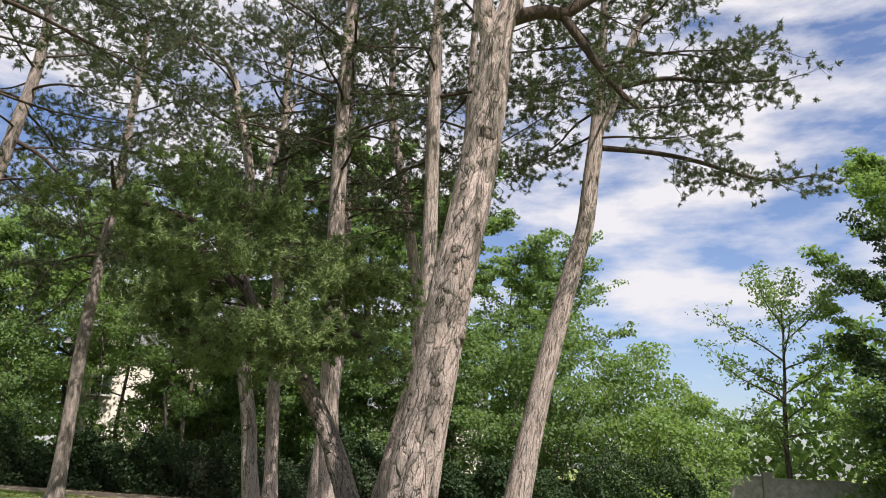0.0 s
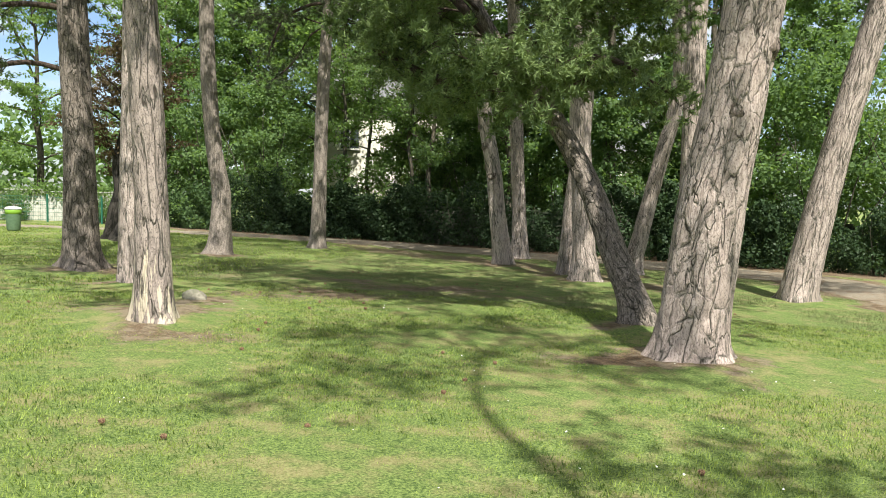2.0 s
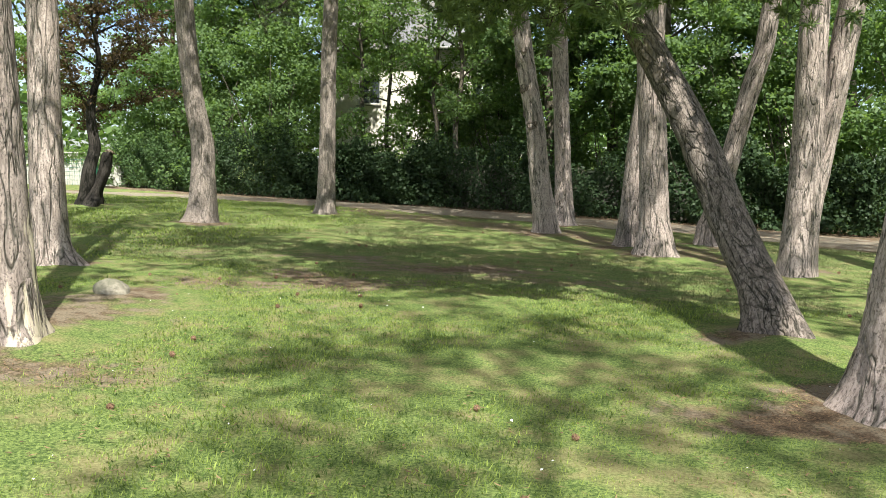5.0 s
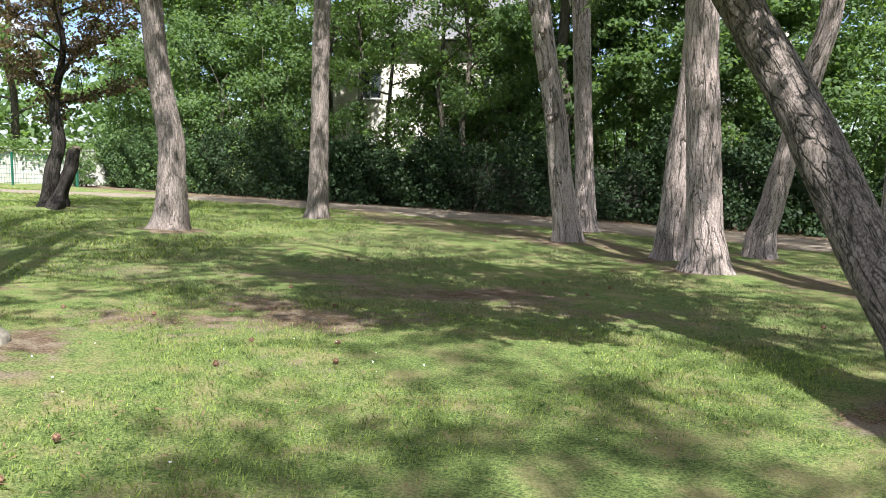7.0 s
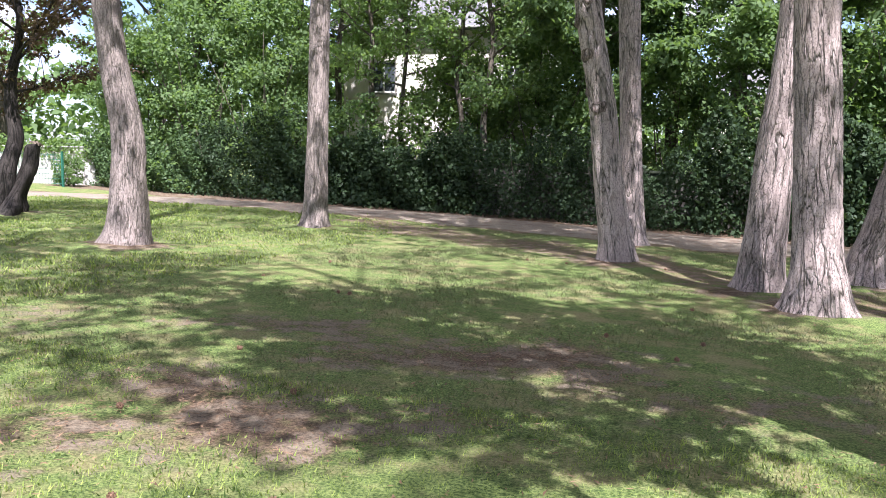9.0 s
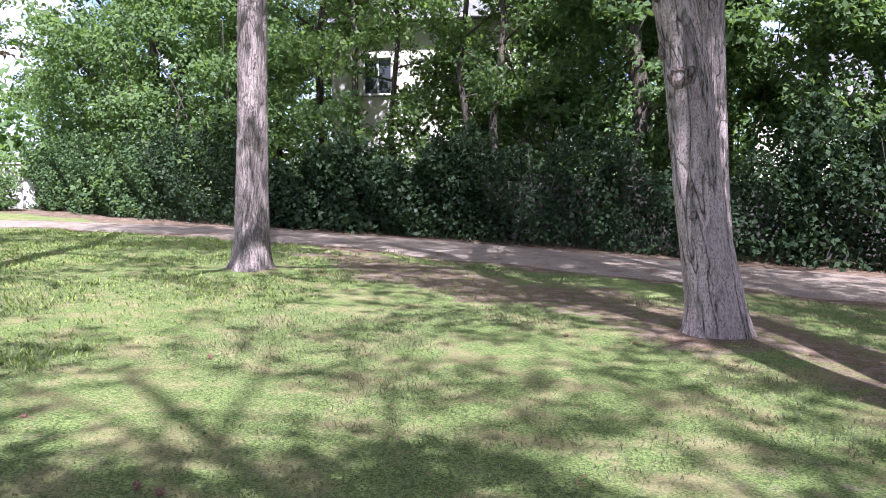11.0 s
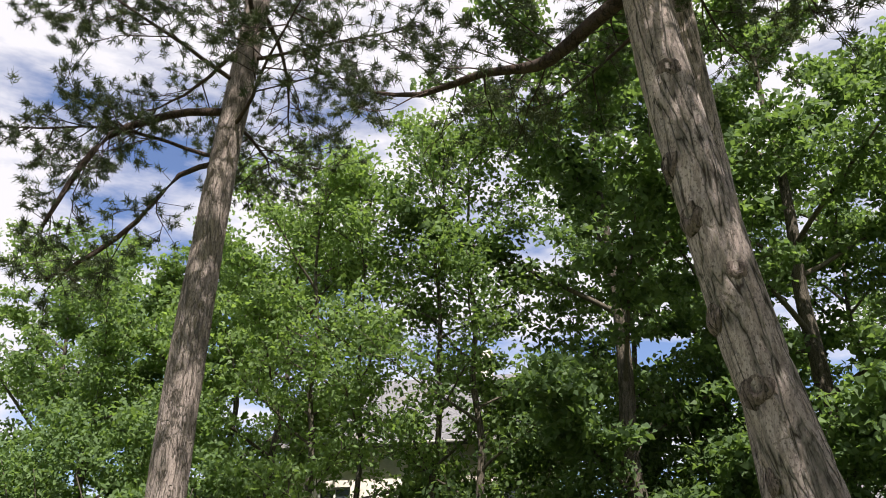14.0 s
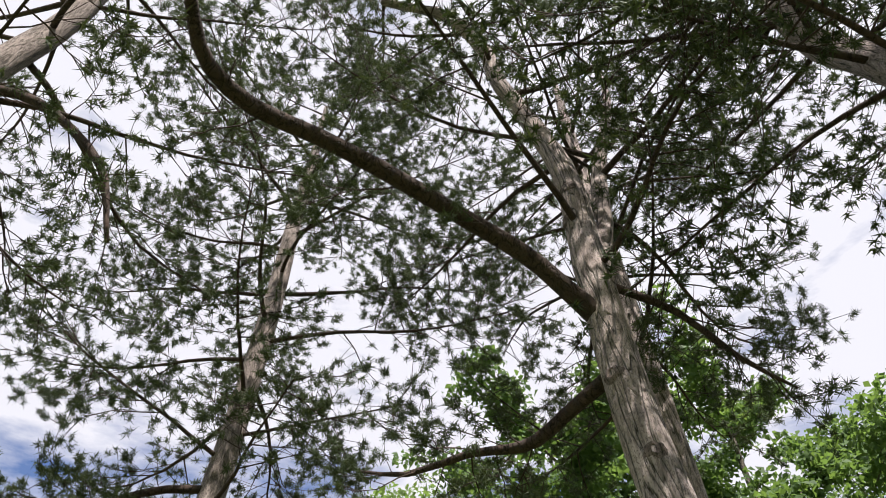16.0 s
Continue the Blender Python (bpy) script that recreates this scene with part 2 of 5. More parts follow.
def ground_material():
    m, nt, b = shader("lawn_soil", 0.95, 0.1)
    at = nt.nodes.new("ShaderNodeAttribute")
    at.attribute_name = "bare"
    fine = noise_tex(nt, 60, detail=6, rough=0.7)
    mid = noise_tex(nt, 5.0, detail=6, rough=0.62)
    broad = noise_tex(nt, 0.6, detail=3)
    g = blend(nt, fine, (0.045, 0.078, 0.022), (0.205, 0.265, 0.082), 0.36, 0.64)
    g = blend(nt, noise_tex(nt, 13, detail=4, rough=0.6), (0.06, 0.095, 0.027), g, 0.28, 0.46)
    g = blend(nt, noise_tex(nt, 2.6, detail=5, rough=0.65), g, blend(nt, fine, (0.15, 0.14, 0.06), (0.28, 0.262, 0.125), 0.3, 0.7), 0.44, 0.68)
    litter = blend(nt, fine, (0.058, 0.040, 0.027), (0.195, 0.138, 0.09), 0.34, 0.68)
    soil = blend(nt, mid, litter, blend(nt, fine, (0.115, 0.093, 0.066), (0.27, 0.222, 0.158), 0.3, 0.7), 0.45, 0.62)
    ad = nt.nodes.new("ShaderNodeMath")
    ad.operation, ad.inputs[1].default_value = "MULTIPLY_ADD", 0.9
    sb = nt.nodes.new("ShaderNodeMath")
    sb.operation, sb.inputs[1].default_value = "SUBTRACT", 0.45
    nt.links.new(mid, ad.inputs[0])
    nt.links.new(at.outputs["Fac"], ad.inputs[2])
    nt.links.new(ad.outputs[0], sb.inputs[0])
    c = blend(nt, sb.outputs[0], g, soil, 0.36, 0.62)
    nt.links.new(c, b.inputs["Base Color"])
    bump(nt, b, fine, 0.8, 0.03)
    return m


def speckled(name, a, b2, scale, spots=None, rough=0.9, relief=0.5):
    m, nt, b = shader(name, rough, 0.25)
    fine = noise_tex(nt, scale, detail=6, rough=0.65)
    c = blend(nt, fine, a, b2, 0.33, 0.67)
    if spots:
        c = blend(nt, noise_tex(nt, scale * 0.06, detail=4, offset=(2, 7, 3)), c, spots, 0.52, 0.68)
    nt.links.new(c, b.inputs["Base Color"])
    bump(nt, b, fine, relief, 0.015)
    return m


SOIL = ground_material()
GRAVEL = speckled("gravel_path", (0.12, 0.10, 0.075), (0.285, 0.247, 0.192), 42, (0.125, 0.088, 0.062))
PLASTER = speckled("house_plaster", (0.66, 0.61, 0.53), (0.78, 0.73, 0.65), 6, (0.58, 0.53, 0.45))
ROOF = speckled("grey_roof_slate", (0.10, 0.10, 0.107), (0.19, 0.19, 0.20), 14, (0.15, 0.14, 0.128))
WHITE = speckled("white_paint", (0.68, 0.68, 0.66), (0.78, 0.78, 0.76), 9)
LIMEWASH = speckled("weathered_limewash", (0.36, 0.35, 0.31), (0.52, 0.51, 0.47), 4, (0.26, 0.25, 0.2))
CONCRETE = speckled("grey_concrete", (0.20, 0.20, 0.185), (0.33, 0.325, 0.30), 5, (0.20, 0.19, 0.16))
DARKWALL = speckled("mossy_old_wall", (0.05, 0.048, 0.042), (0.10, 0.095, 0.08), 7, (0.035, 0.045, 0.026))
STONE = speckled("pale_boulder", (0.12, 0.11, 0.086), (0.25, 0.228, 0.182), 18, (0.095, 0.10, 0.062))
GREEN_METAL = speckled("green_painted_metal", (0.02, 0.10, 0.065), (0.03, 0.13, 0.085), 12, None, 0.45, 0.1)
BIN_BODY = speckled("green_grey_plastic", (0.08, 0.13, 0.075), (0.11, 0.17, 0.10), 9, None, 0.5, 0.1)
BIN_BAND = speckled("lime_green_plastic", (0.16, 0.30, 0.03), (0.20, 0.34, 0.045), 9, None, 0.5, 0.1)
BIN_LID = speckled("pale_grey_plastic", (0.58, 0.60, 0.58), (0.68, 0.70, 0.68), 9, None, 0.45, 0.1)
CONE = speckled("pine_cone_brown", (0.10, 0.055, 0.035), (0.26, 0.16, 0.10), 60)
GLASS, _nt, _b = shader("window_glass", 0.08, 0.6)
_b.inputs["Base Color"].default_value = (0.05, 0.06, 0.065, 1)
_b.inputs["Metallic"].default_value = 0.0


# ---- mesh helpers ----
def gz(x, y):
    """height of the ground, a lawn that falls gently"""
    if isinstance(x, np.ndarray):
        return 0.0236 - 0.0252 * np.clip(x, -40, 26) - 0.0166 * np.clip(y, -30, 50)
    return 0.0236 - 0.0252 * min(max(x, -40), 26) - 0.0166 * min(max(y, -30), 50)


def array_mesh(name, verts, faces, smooth=False):
    """mesh from numpy arrays; all faces have as many corners"""
    me = bpy.data.meshes.new(name)
    n, k = faces.shape
    me.vertices.add(len(verts))
    me.vertices.foreach_set("co", np.ascontiguousarray(verts, dtype=np.float32).ravel())
    me.loops.add(n * k)
    me.loops.foreach_set("vertex_index", np.ascontiguousarray(faces, dtype=np.int32).ravel())
    me.polygons.add(n)
    me.polygons.foreach_set("loop_start", np.arange(0, n * k, k, dtype=np.int32))
    if smooth:
        me.polygons.foreach_set("use_smooth", np.ones(n, dtype=bool))
    me.update(calc_edges=True)
    return me


class Soup:
    """quads gathered from tubes and boxes"""

    def __init__(self):
        self.v, self.f = [], []

    def tube(self, pts, radii, n=6, tip_end=True):
        base = len(self.v)
        up = Vector((0.31, 0.17, 0.93))
        for i, p in enumerate(pts):
            d = (pts[min(i + 1, len(pts) - 1)] - pts[max(i - 1, 0)]).normalized()
            a = d.cross(up)
            if a.length < 0.2:
                a = d.cross(Vector((1, 0, 0)))
            a.normalize()
            b = d.cross(a)
            for k in range(n):
                w = 2 * math.pi * k / n
                self.v.append(p + (a * math.cos(w) + b * math.sin(w)) * radii[i])
        for i in range(len(pts) - 1):
            for k in range(n):
                q = base + i * n
                self.f.append((q + k, q + (k + 1) % n, q + n + (k + 1) % n, q + n + k))
        if not tip_end:
            return self
        tip = len(self.v)
        self.v.append(pts[-1] + (pts[-1] - pts[-2]).normalized() * radii[-1] * 0.4)
        q = base + (len(pts) - 1) * n
        for k in range(n):
            self.f.append((q + k, q + (k + 1) % n, tip))
        return self

    def box(self, lo, hi, m=None):
        base = len(self.v)
        for x in (lo[0], hi[0]):
            for y in (lo[1], hi[1]):
                for z in (lo[2], hi[2]):
                    p = Vector((x, y, z))
                    self.v.append(m @ p if m else p)
        for q in ((0, 1, 3, 2), (4, 6, 7, 5), (0, 4, 5, 1), (2, 3, 7, 6), (0, 2, 6, 4), (1, 5, 7, 3)):
            self.f.append(tuple(base + k for k in q))
        return self

    def mesh(self, name, smooth=True):
        me = bpy.data.meshes.new(name)
        me.from_pydata([tuple(p) for p in self.v], [], self.f)
        if smooth:
            me.polygons.foreach_set("use_smooth", np.ones(len(me.polygons), dtype=bool))
        return me


def thing(name, at, label, category, group="", kind=""):
    ob = new(name)
    ob.location = at
    ob.empty_display_size = 0.2
    return tagged(ob, label, category, group, kind)


def part(name, me, mat, parent, label=""):
    """one mesh object under a thing; the mesh is given in the thing's own metres"""
    ob = new(name, me)
    me.materials.append(mat)
    ob.parent = parent
    return tagged(ob, label) if label else ob


def spline(pts, step):
    """smooth line through points (x, y, z, radius), in even steps"""
    p = [np.array(q, float) for q in pts]
    p = [2 * p[0] - p[1]] + p + [2 * p[-1] - p[-2]]
    out = []
    for i in range(1, len(p) - 2):
        n = max(2, int(np.linalg.norm((p[i + 1] - p[i])[:3]) / step))
        for k in range(n):
            t = k / n
            a, b, c, d = p[i - 1], p[i], p[i + 1], p[i + 2]
            out.append(0.5 * (2 * b + (c - a) * t + (2 * a - 5 * b + 4 * c - d) * t * t + (3 * b - a - 3 * c + d) * t ** 3))
    out.append(p[-2])
    return out


def smooth01(v, lo, hi):
    t = min(max((v - lo) / (hi - lo), 0.0), 1.0)
    return t * t * (3 - 2 * t)


def bark_trunk(name, pts, seed, flare=0.5, step=0.05, grain=0.043, plate=1.0, deep=0.024):
    """trunk with plates of bark in relief; the way round and along it is kept as the attribute bark"""
    line = spline(pts, step)
    line = [q for i, q in enumerate(line) if q[2] < 6.5 or i % 3 == 0 or i == len(line) - 1]
    n = int(min(max(2 * math.pi * max(q[3] for q in pts) / grain, 18), 100))
    verts, wrap = [], []
    girth = sum(q[3] for q in line[:max(4, len(line) // 2)]) / max(4, len(line) // 2)
    run, last = 0.0, line[0]
    z0 = pts[0][2]
    shift = Vector((seed * 3.7, seed * 1.3, seed * 7.1))
    rng = random.Random(seed)
    lobes = [(rng.uniform(0, 6.28), rng.uniform(0.5, 1.0)) for _ in range(7)]
    for q in line:
        h = q[2] - z0
        run += float(np.linalg.norm((q - last)[:3]))
        last = q
        toe = 1.35 * flare * math.exp(-max(h - 0.25, 0) / 0.17)
        for k in range(n):
            w = 2 * math.pi * k / n + 1.57
            c, s = math.cos(w), math.sin(w)
            lobe = sum(a * max(0.0, math.cos(w - ph)) ** 12 for ph, a in lobes)
            r = q[3] * (1 + toe * (0.22 + 1.1 * lobe))
            at = Vector((c * q[3] * 6.4 / plate, s * q[3] * 6.4 / plate, q[2] * 1.5 / plate)) + shift
            at = at + noise.noise_vector(at * 1.3) * 0.38
            d, _ = noise.voronoi(at)
            gap = d[1] - d[0]
            fis = (1 - smooth01(gap, 0.0, 0.13)) * smooth01(noise.noise(at * 0.8) + 0.5, 0.05, 0.5)
            r += q[3] * 0.05 * noise.noise(at * 0.25)
            r += min(deep, q[3] * 0.12) * (0.3 * noise.noise(at * 2.7) - fis)
            verts.append((q[0] + c * r, q[1] + s * r, q[2]))
            wrap.append((2 * math.pi * k / n * girth + seed * 1.7, run + seed, 0.0))
    m = len(line)
    ring = np.arange(n)
    rows = np.arange(m - 1)[:, None] * n
    faces = np.stack([rows + ring, rows + (ring + 1) % n, rows + n + (ring + 1) % n, rows + n + ring], 2).reshape(-1, 4)
    me = array_mesh(name, np.array(verts), faces, True)
    me.attributes.new("bark", "FLOAT_VECTOR", "POINT").data.foreach_set("vector", np.array(wrap, dtype=np.float32).ravel())
    return me


def unit(a):
    return a / np.maximum(np.linalg.norm(a, axis=1, keepdims=True), 1e-6)


def needle_mesh(name, at, axes, seed, per=16, length=0.12, width=0.007):
    """tufts of needles, each needle a thin blade"""
    rng = np.random.default_rng(seed)
    at, axes = np.repeat(np.array(at), per, 0), np.repeat(unit(np.array(axes)), per, 0)
    n = len(at)
    d = unit(axes * 0.38 + unit(rng.normal(size=(n, 3))) * 1.0)
    side = unit(np.cross(d, rng.normal(size=(n, 3)))) * width
    ln = length * rng.uniform(0.6, 1.1, (n, 1))
    root = at - axes * rng.uniform(-0.01, 0.07, (n, 1)) + rng.normal(0, 0.012, (n, 3))
    v = np.stack([root - side, root + side, root + d * ln + side * 0.5], 1).reshape(-1, 3)
    return array_mesh(name, v, np.arange(n * 3).reshape(-1, 3))


def leaf_mesh(name, at, seed, size=0.1, aspect=0.62, flat=0.9):
    """leaves, each a kite folded along its rib"""
    rng = np.random.default_rng(seed)
    at = np.array(at)
    n = len(at)
    nrm = unit(rng.normal(size=(n, 3)) * (1, 1, 0.8) + np.array((0.15, -0.3, flat)))
    d = unit(np.cross(nrm, rng.normal(size=(n, 3))))
    s = np.cross(nrm, d)
    sz = size * rng.uniform(0.6, 1.25, (n, 1))
    fold = nrm * sz * 0.16
    v = np.stack([at - d * sz * 0.5, at + s * sz * aspect * 0.5 + fold - d * sz * 0.06, at + d * sz * 0.56 - fold * 0.6,
                  at - s * sz * aspect * 0.5 + fold - d * sz * 0.06], 1).reshape(-1, 3)
    return array_mesh(name, v, np.arange(n * 4).reshape(-1, 4))


# ---- ground ----
WAY = [(5.3, -9, 1.2), (4.9, -3, 1.2), (4.6, 4, 1.2), (4.3, 10, 1.15), (4.0, 15, 1.0), (3.7, 20, 1.2), (2.3, 24.2, 1.7), (-1.5, 26.2, 1.7), (-6, 27.3, 1.7), (-10, 28.4, 1.6),
       (-14, 28.9, 1.4), (-18, 28.7, 1.2), (-22, 27.2, 1.0), (-27, 24.6, 1.0), (-36, 20, 1.0)]
HEDGE = [(-25.5, 33.4), (-20, 31.9), (-15.5, 31.5), (-10.5, 31.0), (-7.3, 30.3), (-3.4, 29.6), (0, 28.6), (4.5, 27.9), (8, 29.2), (10.4, 32.6)]
LITTER = [(-11, 25.9, 0.5), (-7.5, 23.7, 0.75), (-5.3, 22.7, 0.7), (-2.6, 20.2, 0.6), (-0.6, 18.0, 0.4)]
BASES = [(-6.11, 9.3, 0.55), (-6.6, 9.9, 0.7), (-6.8, 11.2, 0.6), (-10.95, 13.75, 0.9), (-8.9, 12.5, 0.6), (-11.33, 18.87, 0.75), (-10.96, 23.5, 0.65), (-4.92, 21.75, 0.8),
         (-5.14, 24.82, 0.7), (-2.5, 18.6, 0.75), (-3.01, 19.81, 0.7), (-1.73, 21.4, 0.6), (1.5, 17.66, 0.6), (-0.48, 17.1, 0.6), (-0.38, 10.24, 1.0),
         (-1.1, 12.4, 0.5), (-16.6, 21.5, 0.8)]


def far_from(px, py, line):
    """distance to a line of (x, y[, half width]), less the half width"""
    best = np.full(px.shape, 1e9)
    for a, b in zip(line, line[1:]):
        dx, dy = b[0] - a[0], b[1] - a[1]
        t = np.clip(((px - a[0]) * dx + (py - a[1]) * dy) / (dx * dx + dy * dy), 0, 1)
        w = (a[2] + (b[2] - a[2]) * t) if len(a) > 2 else 0
        best = np.minimum(best, np.hypot(px - a[0] - t * dx, py - a[1] - t * dy) - w)
    return best


def bareness(px, py):
    """0 on grass, 1 on soil, needles and the path"""
    px, py = px + 0.24 * np.sin(2.7 * py + 1.3 * np.sin(1.9 * px)) + 0.1 * np.sin(6.1 * py + px), py + 0.24 * np.sin(3.1 * px + np.sin(2.3 * py)) + 0.1 * np.sin(7.3 * px)
    v = 1 - np.clip((far_from(px, py, WAY) + 0.35) / 0.9, 0, 1)
    v = np.maximum(v, 0.95 * (1 - np.clip((far_from(px, py, HEDGE) - 1.5) / 1.2, 0, 1)))
    v = np.maximum(v, 0.57 * (1 - np.clip(far_from(px, py, LITTER) / 0.8, 0, 1)))
    for x, y, r in BASES:
        v = np.maximum(v, 0.74 * np.exp(-(((px - x) ** 2 + (py - y) ** 2) / (r * r)) ** 1.2))
    for x, y, rx, ry, k in ((-5.7, 8.9, 1.5, 0.75, 0.60), (-0.75, 9.85, 0.95, 0.6, 0.85), (-0.1, 9.7, 0.8, 0.5, 0.7), (-4.8, 15.2, 2.0, 1.0, 0.68), (-5.9, 13.4, 1.7, 0.9, 0.68), (-6.6, 12.4, 1.2, 0.8, 0.6), (-6.6, 15.3, 1.3, 0.8, 0.56), (-3.2, 14.7, 1.8, 1.0, 0.5), (-6.9, 10.6, 1.5, 0.9, 0.55),
                            (-7.6, 10.0, 1.6, 0.7, 0.45), (-4.9, 11.6, 0.8, 0.5, 0.42), (-11.5, 15.2, 1.5, 1.0, 0.5), (-3.4, 21.2, 1.6, 0.9, 0.55), (-8.6, 14.6, 1.4, 0.8, 0.5), (-7.6, 17.4, 1.3, 0.6, 0.36),
                            (-4.6, 18.2, 1.5, 0.7, 0.40), (-6.3, 19.3, 1.2, 0.6, 0.36)):
        v = np.maximum(v, k * np.exp(-((px - x) / rx) ** 2 - ((py - y) / ry) ** 2))
    return v


def axis(lo, hi, step, far):
    near = np.arange(lo, hi + step, step)
    grow = np.array([1, 2.5, 5, 9, 15, 25, 45, 80, 140, 260, 500])
    grow = grow[grow < far]
    return np.concatenate([lo - grow[::-1], near, hi + grow])


gx, gy = np.meshgrid(axis(-27, 10, 0.2, 600), axis(-3, 34, 0.2, 600), indexing="ij")
gh = gz(gx, gy)
bare = bareness(gx, gy)
gh = gh + 0.018 * np.sin(gx * 1.7 + np.sin(gy * 0.9)) * np.sin(gy * 1.3 + 0.6) * (np.abs(gx + 8) < 20) - 0.02 * bare
for x, y, r in BASES:
    gh = gh + 0.07 * np.exp(-((gx - x) ** 2 + (gy - y) ** 2) / (r * r * 0.9))
nx, ny = gx.shape
ids = np.arange(nx * ny).reshape(nx, ny)
gme = array_mesh("ground", np.stack([gx, gy, gh], 2).reshape(-1, 3),
                 np.stack([ids[:-1, :-1], ids[1:, :-1], ids[1:, 1:], ids[:-1, 1:]], 2).reshape(-1, 4), True)
gme.attributes.new("bare", "FLOAT", "POINT").data.foreach_set("value", bare.ravel().astype(np.float32))
gme.materials.append(SOIL)
tagged(new("ground", gme), "mown green lawn with bare patches of soil and pine needles", "lawn", kind="structure")

# worn gravel path, its edges sunk under the turf
pv, pf = [], []
way = spline([(x, y, w, 0) for x, y, w in WAY], 0.4)
prng = random.Random(4)
for i, q in enumerate(way):
    d = way[min(i + 1, len(way) - 1)] - way[max(i - 1, 0)]
    s = np.array((-d[1], d[0])) / max(np.hypot(d[0], d[1]), 1e-6)
    for j, u in enumerate((-1, -0.72, -0.35, 0, 0.35, 0.72, 1)):
        w = (q[2] + 0.1) * (u + 0.14 * noise.noise(Vector((i * 0.35, u * 2, 1.7))))
        x, y = q[0] + s[0] * w, q[1] + s[1] * w
        pv.append((x, y, gz(x, y) + (-0.05 if abs(u) == 1 else 0.004 if abs(u) > 0.7 else 0.012)))
    if i:
        a = (i - 1) * 7
        pf += [(a + j, a + j + 1, a + j + 8, a + j + 7) for j in range(6)]
pme = array_mesh("path", np.array(pv), np.array(pf), True)
pme.materials.append(GRAVEL)
tagged(new("path", pme), "trodden earth and gravel path strewn with brown needles", "path", kind="structure")


# ---- pines ----
def wander(start, way_, length, r0, r1, rng, steps=9, rise=0.25, bend=0.22):
    """a limb's line: it sags, bends and turns up at the end"""
    pts, rad, d, p = [], [], Vector(way_).normalized(), Vector(start)
    side = Vector((rng.uniform(-1, 1), rng.uniform(-1, 1), rng.uniform(-0.5, 0.5)))
    for i in range(steps + 1):
        u = i / steps
        pts.append(p.copy())
        rad.append(r0 + (r1 - r0) * u ** 0.8)
        d = (d + side * bend / steps * math.sin(u * 6 + 1) * 3 + Vector((0, 0, rise * (u - 0.35) * 2 / steps * 3))
             + Vector((rng.uniform(-1, 1), rng.uniform(-1, 1), rng.uniform(-1, 1))) * 0.10).normalized()
        p = p + d * (length / steps)
    return pts, rad


def twigs(soup, tufts, pts, rng, length, first=0.3, gap=0.12, count=10, droop=0.45):
    """side twigs on a limb; each bears short shoots that end in a tuft"""
    total = len(pts) - 1
    for j in range(count):
        u = first + (1 - first) * (j + rng.random()) / count
        i = min(int(u * total), total - 1)
        p = pts[i].lerp(pts[i + 1], u * total - i)
        fwd = (pts[i + 1] - pts[i]).normalized()
        out = fwd.cross(Vector((0, 0, 1)))
        out = (out.normalized() if out.length > 0.05 else Vector((1, 0, 0))) * (1 if j % 2 else -1)
        ln = length * rng.uniform(0.6, 1.25) * (1.15 - 0.5 * u)
        d = (out * rng.uniform(0.5, 1.0) + fwd * rng.uniform(0.3, 0.9) + Vector((0, 0, rng.uniform(-droop, droop)))).normalized()
        line, rad = wander(p, d, ln, 0.004 + 0.007 * ln, 0.003, rng, 4, 0.4, 0.6)
        soup.tube(line, rad, 3, False)
        for s in range(max(3, int(ln / (1.45 * gap)))):
            w = 0.15 + 0.85 * rng.random()
            k = min(int(w * 4), 3)
            q = line[k].lerp(line[k + 1], w * 4 - k)
            ax = (line[k + 1] - line[k]).normalized()
            sd = (ax * 0.7 + Vector((rng.uniform(-1, 1), rng.uniform(-1, 1), rng.uniform(-0.7, 0.9)))).normalized()
            e = q + sd * rng.uniform(0.14, 0.46)
            if rng.random() < 0.6:
                soup.tube([q, e], [0.005, 0.003], 3, False)
            lift = Vector((0, 0, 0.3 if droop > 0.2 else 0.8))
            tufts.append((e, sd + lift))
            if rng.random() < 0.55:
                tufts.append((e + Vector((rng.uniform(-0.07, 0.07), rng.uniform(-0.07, 0.07), rng.uniform(-0.04, 0.07))), sd + lift))
        tufts.append((line[-1], line[-1] - line[-2]))
    tufts.append((pts[-1], pts[-1] - pts[-2]))


